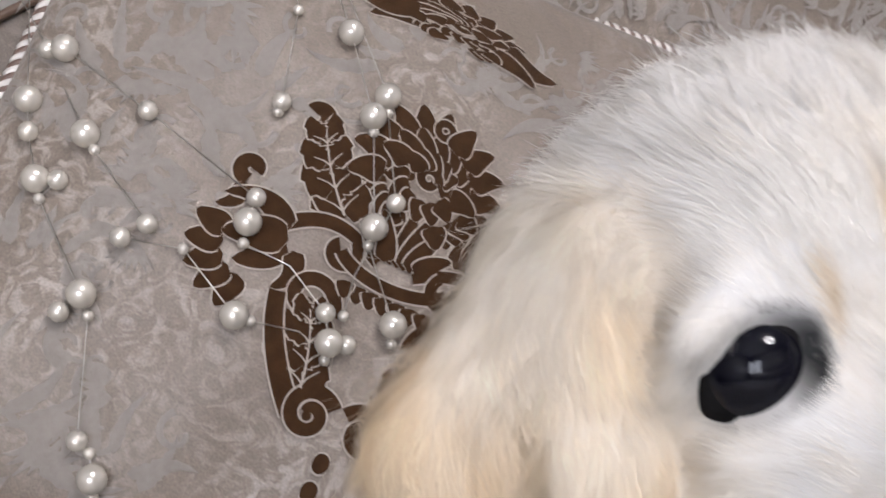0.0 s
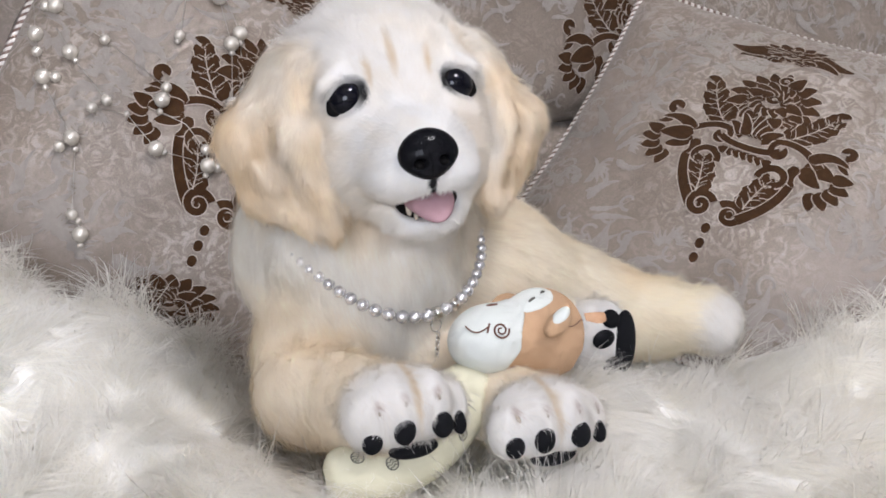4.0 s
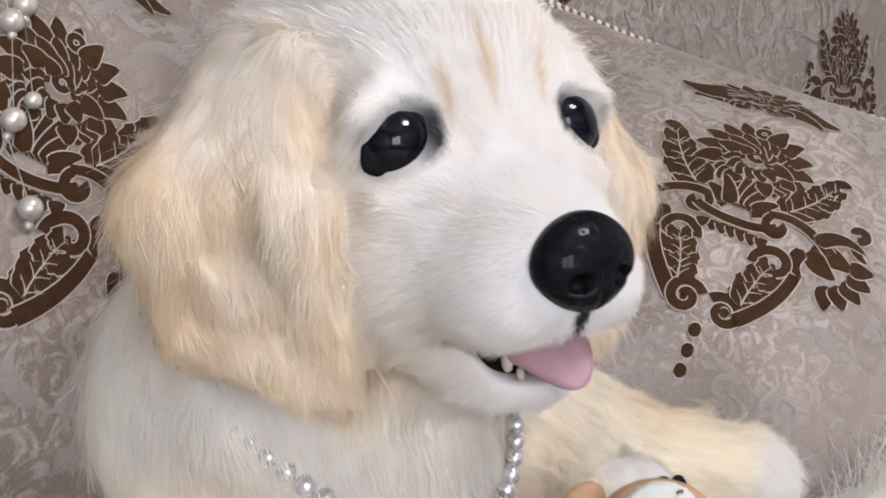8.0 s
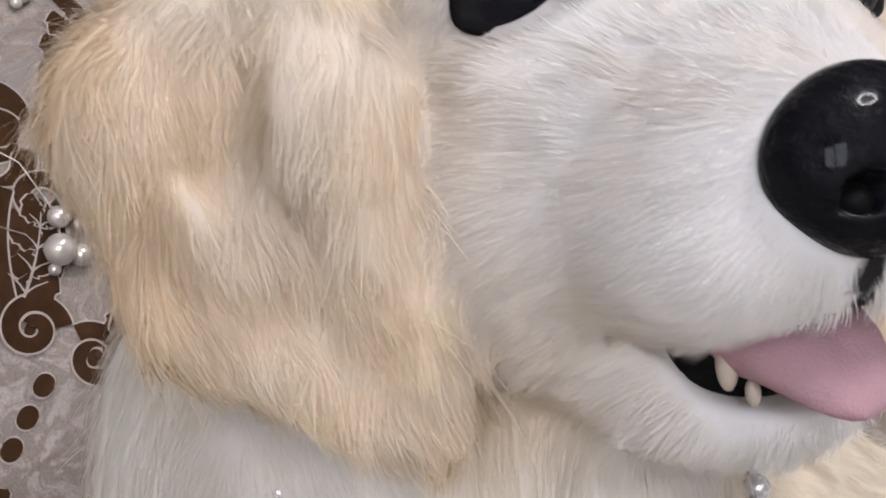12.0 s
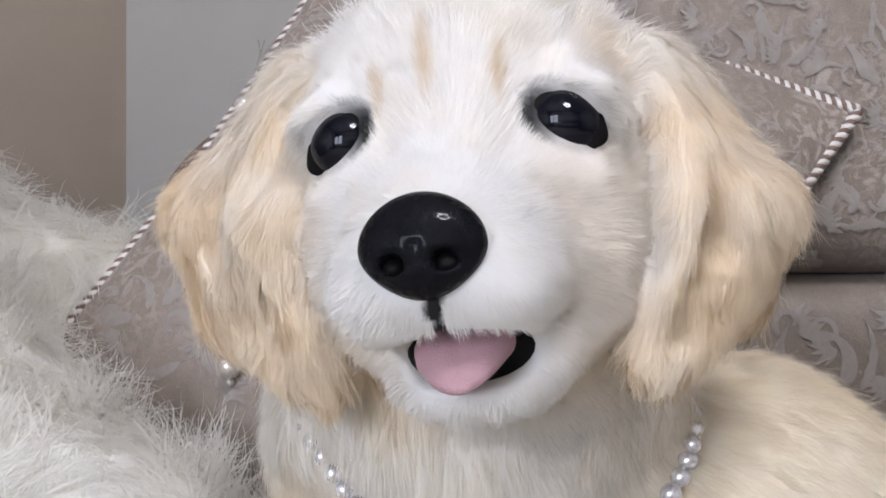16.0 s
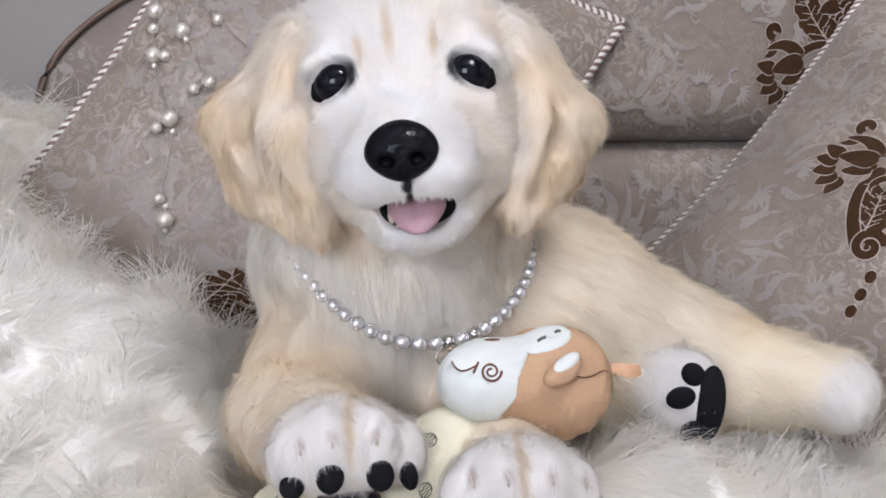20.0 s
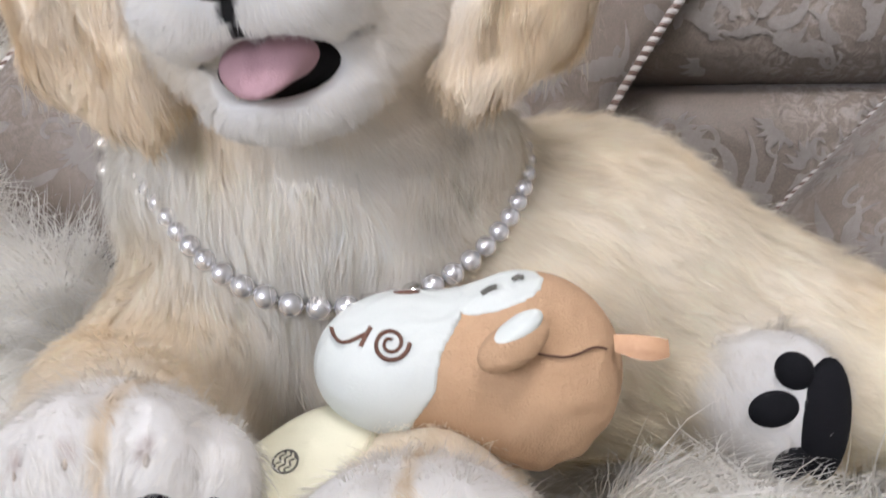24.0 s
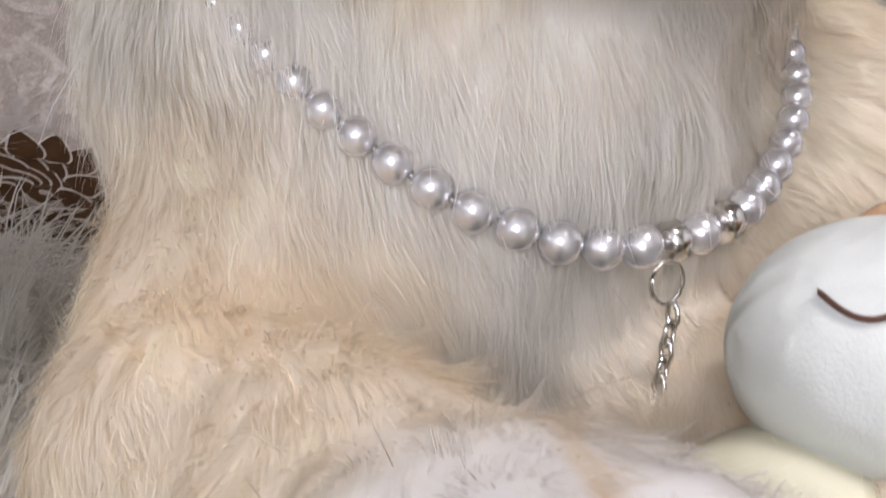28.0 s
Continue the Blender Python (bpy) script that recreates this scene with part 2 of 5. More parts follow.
def value_noise(p, scale, seed=0):
    """Smooth noise in -1..1 at points p, by summed sines of random directions."""
    rng = np.random.RandomState(seed)
    out = np.zeros(len(p))
    for k in range(6):
        w = rng.normal(size=3) * scale * (1 + 0.35 * k)
        out += np.sin(p @ w + rng.uniform(0, 6.28)) / (1 + 0.3 * k)
    return out / 3.0


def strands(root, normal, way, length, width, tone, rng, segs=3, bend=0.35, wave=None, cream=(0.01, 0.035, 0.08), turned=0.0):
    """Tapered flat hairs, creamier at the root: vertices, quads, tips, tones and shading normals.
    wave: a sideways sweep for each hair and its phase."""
    n = len(root)
    side = unit(np.cross(way, normal) + 1e-6 * rng.normal(size=(n, 3)))
    side = unit(side + 0.45 * rng.normal(size=(n, 1)) * normal)
    vs, ts = [], []
    for k in range(segs + 1):
        t = k / segs
        c = root + way * (length * t)[:, None] - normal * (length * bend * t * t)[:, None]
        if wave is not None:
            c = c + wave[0] * (np.sin(wave[1] + 5.0 * t) - np.sin(wave[1]))[:, None] * t
        if k < segs:
            w = (width * (1 - 0.55 * t) / 2)[:, None] * side
            vs += [c - w, c + w]
            # the warm shade deep between the hairs is put into the root colour
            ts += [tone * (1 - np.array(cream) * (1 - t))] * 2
        else:
            vs.append(c)
            ts.append(tone)
    v = np.stack(vs, 1)
    per = 2 * segs + 1
    base = np.arange(n)[:, None] * per
    quads = np.concatenate([base + np.array([[2 * k, 2 * k + 1, 2 * k + 3, 2 * k + 2]]) for k in range(segs - 1)], 0)
    tips = base + np.array([[2 * segs - 2, 2 * segs - 1, 2 * segs]])
    nn = np.repeat(unit(normal + 0.14 * rng.normal(size=(n, 3)) + turned)[:, None], per, 1)
    return v.reshape(-1, 3), quads, tips, np.stack(ts, 1).reshape(-1, 3), nn.reshape(-1, 3)


def sample_surface(verts, tris, weight, count, rng):
    """Random points on triangles: triangle index and barycentric weights."""
    a, b, c = verts[tris[:, 0]], verts[tris[:, 1]], verts[tris[:, 2]]
    area = np.linalg.norm(np.cross(b - a, c - a), axis=1) * weight
    pick = np.searchsorted(np.cumsum(area) / area.sum(), rng.uniform(size=count)).clip(0, len(tris) - 1)
    r, s = np.sqrt(rng.uniform(size=count)), rng.uniform(size=count)
    return pick, np.stack([1 - r, r * (1 - s), r * s], 1)


def add_tones(me, tone, fixed=None):
    at = me.attributes.new("tone", "FLOAT_COLOR", "POINT")
    at.data.foreach_set("color", np.concatenate([tone, np.ones((len(tone), 1))], 1).astype(np.float32).ravel())
    if fixed is not None:
        me.normals_split_custom_set_from_vertices(fixed.astype(np.float32))


# ---- the room ----
def slab(name, lo, hi, mat, label, category):
    return tagged(part(name, box_mesh(lo, hi), mat), label, category, kind="structure")


# floor, ceiling, side and south walls are unseen, added to bounce light
slab("floor", (-2.6, -2.6, -0.56), (2.6, 2.0, -0.46), FLOOR, "unseen pale floor added to bounce light upwards", "floor")
slab("ceiling", (-2.6, -2.6, 2.2), (2.6, 2.0, 2.3), CEIL, "unseen white ceiling added to close the room and bounce light", "ceiling")
slab("wall_north", (-0.472, 1.75, -0.46), (2.5, 1.9, 2.2), WALL, "cream painted wall behind the sofa", "wall")
slab("wall_north_west", (-2.5, 1.765, -0.46), (-0.472, 1.9, 2.2), WOOD, "brown panelled wall beside the sofa", "wall")
slab("unseen_wall_west", (-2.6, -2.5, -0.46), (-2.5, 2.0, 2.2), FILL_WALL, "unseen white side wall added to bounce light", "wall")
slab("unseen_wall_east", (2.5, -2.5, -0.46), (2.6, 2.0, 2.2), FILL_WALL, "unseen white side wall added to bounce light", "wall")
slab("unseen_wall_south_sill", (-2.5, -2.6, -0.46), (2.5, -2.5, 0.25), FILL_WALL, "unseen white wall below the window, added to bounce light", "wall")
slab("unseen_wall_south_head", (-2.5, -2.6, 1.5), (2.5, -2.5, 2.2), FILL_WALL, "unseen white wall above the window, added to bounce light", "wall")
slab("unseen_wall_south_mid", (-1.71, -2.6, 0.25), (-1.57, -2.5, 1.5), FILL_WALL, "unseen white wall between two windows, added to bounce light", "wall")
slab("unseen_wall_south_left", (-2.5, -2.6, 0.25), (-2.29, -2.5, 1.5), FILL_WALL, "unseen white wall beside the window, added to bounce light", "wall")
slab("unseen_wall_south_right", (-0.99, -2.6, 0.25), (2.5, -2.5, 1.5), FILL_WALL, "unseen white wall beside the window, added to bounce light", "wall")

# ---- the rug's ground form, shared by all that lies on it ----
ARM_H = 0.28


def smooth01(t):
    t = np.clip(t, 0, 1)
    return t * t * (3 - 2 * t)


def rug_height(x, y):
    """Height of the rug's backing: flat on the seat, raised where it is thrown over the arm, a low fold by the pillow."""
    arm = ARM_H * smooth01((-x + 0.02) / 0.46) * smooth01((y - 0.33) / 0.36)
    fold = 0.045 * np.exp(-(((x - 0.42) / 0.13) ** 2 + ((y - 0.37) / 0.05) ** 2)) + 0.03 * np.exp(-(((x - 0.56) / 0.12) ** 2 + ((y - 0.25) / 0.07) ** 2))
    wave = 0.006 * np.sin(x * 17 + 2 * np.sin(y * 9)) + 0.005 * np.sin(y * 21 + 1.3)
    fold += 0.042 * np.exp(-(((x - 0.60) / 0.15) ** 2 + ((y - 0.345) / 0.06) ** 2))
    fold += 0.03 * np.exp(-(((x - 0.36) / 0.07) ** 2 + ((y - 0.44) / 0.05) ** 2))
    arm = arm + 0.085 * smooth01((-x - 0.135) / 0.06) * (1 - 0.75 * smooth01((-x - 0.2) / 0.12)) * smooth01((y - 0.735) / 0.07)
    fold += 0.033 * np.exp(-(((x - 0.165) / 0.075) ** 2 + ((y - 0.36) / 0.055) ** 2))
    fold += 0.058 * np.exp(-(((x + 0.105) / 0.075) ** 2 + ((y - 0.55) / 0.10) ** 2)) + 0.028 * np.exp(-(((x + 0.125) / 0.05) ** 2 + ((y - 0.40) / 0.08) ** 2))
    fold += 0.018 * np.exp(-(((x - 0.02) / 0.2) ** 2 + ((y - 0.27) / 0.12) ** 2)) + 0.03 * np.exp(-(((x + 0.12) / 0.06) ** 2 + ((y - 0.32) / 0.07) ** 2))
    fold += 0.012 * np.exp(-(((x - 0.12) / 0.05) ** 2 + ((y - 0.345) / 0.05) ** 2))
    return -0.022 + arm + fold + wave


# ---- sofa ----
sofa = thing("sofa", (0.5, 0.6, -0.46), "taupe brocade sofa with a curved dark-edged back", "sofa")
to_sofa = Matrix.Translation(-Vector((0.5, 0.6, -0.46)))


def back_outline(z0, z1, n=24):
    """The curved left end of the back, from z0 up to z1, then along the top."""
    pts = []
    for k in range(n + 1):
        z = z0 + (z1 - z0) * k / n
        q = min(1.0, max(-1.0, (z - 0.2) / 0.25))
        pts.append((0.12 - 0.262 * math.sqrt(max(0.0, 1 - q * q)) if z > 0.2 else -0.142, z))
    return pts


def back_panel(z0, z1, front, rear, puff):
    """A padded panel: outline in x and z, rounded towards the front."""
    left = back_outline(z0, z1)
    nx, rows = 60, len(left)
    vs, fs = [], []
    for k, (xl, z) in enumerate(left):
        for i in range(nx + 1):
            u = i / nx
            x = xl + (1.5 - xl) * u ** 1.5
            e = min(1.0, (x - xl) / 0.07) if u < 0.9 else 1.0
            ez = min(1.0, min(z - z0, z1 - z) / 0.05)
            d = puff * (math.sqrt(max(0, 1 - (1 - e) ** 2)) * math.sqrt(max(0, 1 - (1 - max(ez, 0)) ** 2)))
            vs.append((x, front - d + 0.004 * math.sin(x * 13 + z * 9), z))
    w = nx + 1
    for k in range(rows - 1):
        for i in range(nx):
            fs.append((k * w + i, k * w + i + 1, (k + 1) * w + i + 1, (k + 1) * w + i))
    n0 = len(vs)
    vs += [(x, rear, z) for x, _, z in vs]
    fs += [tuple(n0 + j for j in reversed(f)) for f in fs]
    ring = list(range(w)) + [k * w + nx for k in range(1, rows)] + [(rows - 1) * w + i for i in range(nx - 1, -1, -1)] + [k * w for k in range(rows - 2, 0, -1)]
    fs += [(a, n0 + a, n0 + b, b) for a, b in zip(ring, ring[1:] + ring[:1])]
    return mesh_of("panel", vs, [(fs, 0)], [BROCADE])


part("back_panel", back_panel(0.186, 0.448, 0.828, 0.98, 0.04), None, sofa, "padded brocade back panel", to_sofa)
part("lower_panel", back_panel(-0.05, 0.1850, 0.832, 0.98, 0.03), None, sofa, "padded brocade lower panel", to_sofa)
wing = [(-0.262 + 0.55 * max(0.0, (z - 0.2) / 0.28) ** 2.3, z) for z in np.linspace(-0.05, 0.45, 40)]
nw = len(wing)
vs = [(x, y, z) for y in (1.06, 1.2) for x, z in wing] + [(0.6, y, z) for y in (1.06, 1.2) for x, z in wing]
fs = []
for k in range(nw - 1):
    for a, b in ((0, 2 * nw), (3 * nw, nw), (nw, 0), (2 * nw, 3 * nw)):
        fs.append((a + k, b + k, b + k + 1, a + k + 1))
fs += [(0, nw, 3 * nw, 2 * nw), (nw - 1, 3 * nw - 1, 4 * nw - 1, 2 * nw - 1)]
part("back_wing", mesh_of("back_wing", vs, [(fs, 0)], [BROCADE], False), None, sofa, "curved rear wing of the sofa back", to_sofa)
# dark edge of the fabric wing, drawn as an added tube
v, f = tube([(x, 1.055, z) for x, z in wing], 0.0035, 8)
part("dark_edge", mesh_of("dark_edge", v, [(f, 0)], [DARKWOOD]), None, sofa, "dark edge of the rear fabric wing", to_sofa)
part("wing_brace", box_mesh((0.2, 0.97, -0.44), (0.6, 1.2, -0.06), 0.01), BROCADE, sofa, "", to_sofa)
part("seat_cushion", box_mesh((-0.52, -0.14, -0.24), (1.5, 0.83, -0.036), 0.04), BROCADE, sofa, "", to_sofa)
part("base", box_mesh((-0.5, -0.1, -0.44), (1.5, 0.95, -0.243), 0.01), BROCADE, sofa, "", to_sofa)
part("armrest", box_mesh((-0.66, 0.56, -0.24), (-0.34, 0.95, 0.205), 0.06), BROCADE, sofa, "padded armrest under the rug", to_sofa)
for x in (-0.4, 1.4):
    for y in (0.0, 0.85):
        part("leg", box_mesh((x - 0.03, y - 0.03, -0.46), (x + 0.03, y + 0.03, -0.44), 0.004), DARKWOOD, sofa, "dark wooden leg", to_sofa)

# ---- brocade decoration: shapes in a plane, laid onto a surface ----
def petal(base, tip, width, bend=0.0, saw=0, fat=0.45, n=12):
    """A leaf from base to tip: a strip with a curved midrib and, if wanted, a notched edge."""
    b, t = np.array(base, float), np.array(tip, float)
    d = t - b
    p = np.array([-d[1], d[0]])
    s = np.linspace(0, 1, n + 1)
    mid = b + s[:, None] * d + (bend * 4 * s * (1 - s))[:, None] * p
    w = width / 2 * np.sin(np.pi * s ** fat) ** 0.8
    if saw:
        w = w * (1 - 0.45 * ((s * saw) % 1.0))
    q = unit(np.stack([-np.gradient(mid[:, 1]), np.gradient(mid[:, 0])], 1))
    return np.stack([mid - q * w[:, None], mid + q * w[:, None]], 1)


def ribbon(pts, width):
    pts = np.array(pts, float)
    q = unit(np.stack([-np.gradient(pts[:, 1]), np.gradient(pts[:, 0])], 1))
    w = np.broadcast_to(width, len(pts))[:, None] / 2
    return np.stack([pts - q * w, pts + q * w], 1)


def spiral(centre, r0, r1, a0, a1, w0, w1, n=30):
    a = np.linspace(a0, a1, n)
    r = np.linspace(r0, r1, n)
    return ribbon(np.stack([centre[0] + r * np.cos(a), centre[1] + r * np.sin(a)], 1), np.linspace(w0, w1, n))


def disc(c, r, n=10):
    a = np.linspace(0.01, np.pi - 0.01, n)
    return np.stack([np.stack([c[0] - r * np.cos(a), c[1] - r * np.sin(a)], 1), np.stack([c[0] - r * np.cos(a), c[1] + r * np.sin(a)], 1)], 1)


def mirrored(strips):
    return strips + [s[:, ::-1] * np.array([-1.0, 1.0]) for s in strips]


def acanthus(base, tip, width, lobes=4, bend=0.0):
    """A cut leaf: pointed lobes on both sides of an open midrib."""
    b, t = np.array(base, float), np.array(tip, float)
    d = t - b
    p = np.array([-d[1], d[0]]) / np.linalg.norm(d)
    u = d / np.linalg.norm(d)
    out = []
    for k in range(lobes):
        s = (k + 0.15) / lobes
        root = b + s * d + 4 * bend * s * (1 - s) * p * np.linalg.norm(d)
        size = width * 0.62 * (1 - 0.45 * abs(s - 0.35) - 0.25 * s)
        for side in (1, -1):
            way = unit(u * 0.95 + side * p * (0.85 - 0.5 * s))
            out.append(petal(root + side * p * 0.0007, root + way * size, size * 0.78, 0.16 * side, 3, 0.55))
    return out + [petal(b + 0.72 * d, t, width * 0.32, 0.0, 0, 0.6), petal(b, b + 0.95 * d, width * 0.62, bend, 0, 0.55)]


def veins(base, tip, width, lobes=4, bend=0.0):
    """The pale midrib and side ribs of a cut leaf."""
    b, t = np.array(base, float), np.array(tip, float)
    d = t - b
    size = np.linalg.norm(d)
    p = np.array([-d[1], d[0]]) / size
    rib = lambda s: b + s * d + 4 * bend * s * (1 - s) * p * size
    out = [ribbon([rib(s) for s in np.linspace(0.02, 0.86, 10)], np.linspace(0.0013, 0.0005, 10))]
    for k in range(lobes):
        for side in (1, -1):
            a = rib((k + 0.3) / (lobes + 0.6))
            e = a + (d / size * 0.8 + side * p) * width * (0.26 - 0.03 * k)
            m = (a + e) / 2 - side * p * width * 0.03
            out.append(ribbon([a, (a + m) / 2, m, (m + e) / 2, e], np.linspace(0.001, 0.0004, 5)))
    return out


LEAVES = (((0.034, 0.014), (0.062, 0.062), 0.036, 4, -0.06), ((0.023, -0.074), (0.036, -0.030), 0.032, 4, 0.05))


def medallion_veins():
    return mirrored([v for leaf in LEAVES for v in veins(*leaf)])


def flower():
    """The lobed blossom at the medallion's top, about 0.085 m wide."""
    out, c = [], np.array([0.0, 0.052])
    for reach, size, wid, count, lo, hi in ((0.045, 0.020, 0.0125, 11, -18, 198), (0.031, 0.017, 0.0115, 9, -12, 192), (0.019, 0.013, 0.0095, 7, 0, 180), (0.024, 0.013, 0.0095, 7, 200, 340), (0.037, 0.013, 0.011, 5, 205, 245), (0.037, 0.013, 0.011, 5, 295, 335)):
        for k in range(count):
            a = radians(lo + (hi - lo) * k / (count - 1))
            w = np.array([np.cos(a), np.sin(a)])
            out.append(petal(c + w * (reach - size), c + w * reach, wid, 0.12 * np.cos(a), 0, 0.5))
    return out + [spiral(c + [0, 0.002], 0.0062, 0.0038, 0, 6.0, 0.0034, 0.003, 16), spiral(c + [0, 0.033], 0.0048, 0.004, 0, 6.0, 0.0024, 0.0024, 14)]


def medallion():
    half = acanthus(*LEAVES[0]) + [
        spiral((0.066, 0.060), 0.0035, 0.0075, 0.6, 4.4, 0.006, 0.007, 14),
        ribbon([(0.010 + 0.06 * t, 0.013 * math.sin(2.7 * t) - 0.014 * t * t) for t in np.linspace(0, 1, 16)], np.linspace(0.0035, 0.0065, 16)),
        spiral((0.029, -0.002), 0.009, 0.0035, 2.2, 7.2, 0.004, 0.0055, 20),
        petal((0.058, -0.004), (0.094, 0.004), 0.011, 0.22), petal((0.056, -0.008), (0.088, -0.016), 0.017, 0.05, 0, 0.6), petal((0.056, -0.010), (0.078, -0.027), 0.013, -0.1, 0, 0.6), petal((0.052, -0.012), (0.056, -0.034), 0.009, -0.25),
        spiral((0.086, 0.021), 0.0065, 0.003, -1.6, 3.4, 0.006, 0.005, 16), petal((0.087, 0.013), (0.096, -0.003), 0.008, -0.25),
        spiral((0.036, -0.032), 0.004, 0.0155, -1.6, 3.3, 0.0045, 0.0055, 30),
        ribbon([(0.0515 - 0.008 * t - 0.021 * t * t, -0.034 - 0.052 * t) for t in np.linspace(0, 1, 18)], np.linspace(0.0065, 0.0085, 18)),
        spiral((0.0142, -0.083), 0.0022, 0.0128, 0.4, 8.9, 0.0036, 0.0055, 44), disc((0.0142, -0.083), 0.0030),
    ]
    for k in range(5):
        a = radians(-78 + 23 * k)
        half.append(petal((0.069 + 0.016 * np.cos(a), -0.018 + 0.016 * np.sin(a)), (0.069 + 0.035 * np.cos(a), -0.018 + 0.035 * np.sin(a)), 0.0115, 0.0, 0, 0.6))
    half += acanthus(*LEAVES[1]) + [petal((0.034, -0.066 + 0.008 * k), (0.048 - 0.002 * k, -0.058 + 0.009 * k), 0.007, -0.1) for k in range(3)]
    fan = [petal((0.0035 * k, 0.002), (0.0088 * k, 0.036 - 0.0022 * k * k), 0.0088, 0.03 * k) for k in range(-3, 4)]
    bowl = [ribbon([(0.031 * math.sin(a), 0.002 - 0.012 * math.cos(a)) for a in np.linspace(-1.25, 1.25, 18)], 0.0045)]
    bowl += [petal((0.0072 * k, -0.0145), (0.0072 * k + 0.002, -0.0235), 0.0075) for k in range(-3, 4)]
    dots = [disc((0.0, -0.1025 - 0.0140 * k), 0.0040) for k in range(3)]
    return mirrored(half) + fan + bowl + dots + flower()


def lotus():
    """A low broad blossom, the start of the next repeat."""
    out = [(st - np.array([0.0, 0.052])) * np.array([0.95, 0.42]) for st in flower()]
    return out + mirrored([petal((0.026, 0.004), (0.062, -0.003), 0.013, -0.12), petal((0.02, -0.006), (0.05, -0.014), 0.009, 0.1)])


def sprig(rng):
    """A spray of plume leaves and curls in tone-on-tone thread."""
    out = []
    lean = rng.uniform(-0.6, 0.6)
    for k in range(9):
        a = lean + (k - 4) * 0.42 + rng.uniform(-0.12, 0.12)
        L = rng.uniform(0.018, 0.032)
        b = np.array([0.006 * (k - 4), -0.004 * abs(k - 4)])
        tip = b + L * np.array([math.sin(a), math.cos(a)])
        out.append(petal(b, tip, rng.uniform(0.004, 0.0085), rng.uniform(-0.4, 0.4), rng.choice([0, 4, 5, 6])))
        if k % 2:
            out.append(spiral(tip, 0.002, 0.007, a, a + rng.choice([-1, 1]) * 4.6, 0.0016, 0.0026, 18))
    for k in range(3):
        c, fan = rng.uniform(-0.028, 0.028, 2), rng.uniform(0, 6.28)
        for j in range(6):
            w = np.array([math.cos(fan + 0.33 * j), math.sin(fan + 0.33 * j)])
            out.append(petal(c + 0.003 * w, c + rng.uniform(0.011, 0.015) * w, 0.0032, 0.1))
    return out


def widened(strips, by):
    out = []
    for s in strips:
        mid = s.mean(1, keepdims=True)
        d = s - mid
        out.append(mid + d + unit(d) * by)
    return out


def laid(strips, surface, origin, turn, lift, scale=1.0, step=0.0):
    """Strips laid onto a surface: surface(a, b, h) gives places for arrays of plane coordinates in metres."""
    vs, fs, n = [], [], 0
    c, s = math.cos(turn), math.sin(turn)
    for st in strips:
        m = np.concatenate([st[:, :1], st.mean(1, keepdims=True), st[:, 1:]], 1) * scale
        a = origin[0] + c * m[..., 0] - s * m[..., 1]
        b = origin[1] + s * m[..., 0] + c * m[..., 1]
        hh = np.full(a.shape, lift + step * (len(vs) % 7)) if step else np.broadcast_to(np.array([lift * 0.35, lift, lift * 0.35]), a.shape)
        vs.append(surface(a.ravel(), b.ravel(), hh.ravel()))
        k = len(st)
        i = np.arange(k - 1)[:, None] * 3 + n
        fs.append(np.concatenate([np.concatenate([i, i + 1, i + 4, i + 3], 1), np.concatenate([i + 1, i + 2, i + 5, i + 4], 1)]))
        n += 3 * k
    return np.concatenate(vs), np.concatenate(fs)


def velvet_mesh(strips, surface, at, turn):
    """Raised brown velvet with a pale outline below it and, on a full medallion, pale leaf ribs."""
    full = len(strips) > 80
    vs, fs = laid(widened(strips, 0.0010), surface, at, turn, 0.0006, 1.0, 0.00016)
    wv, wf = laid(widened(strips, 0.0019), surface, at, turn, 0.00052, 1.0, 0.00016)
    polys, out = [(fs, 0), (wf + len(vs), 1)], [vs, wv]
    if full:
        rv, rf = laid(medallion_veins(), surface, at, turn, 0.0019, 1.0, 0.00001)
        polys.append((rf + len(vs) + len(wv), 1))
        out.append(rv)
    return mesh_of("velvet_motif", np.concatenate(out), polys, [VELVET, HALO])


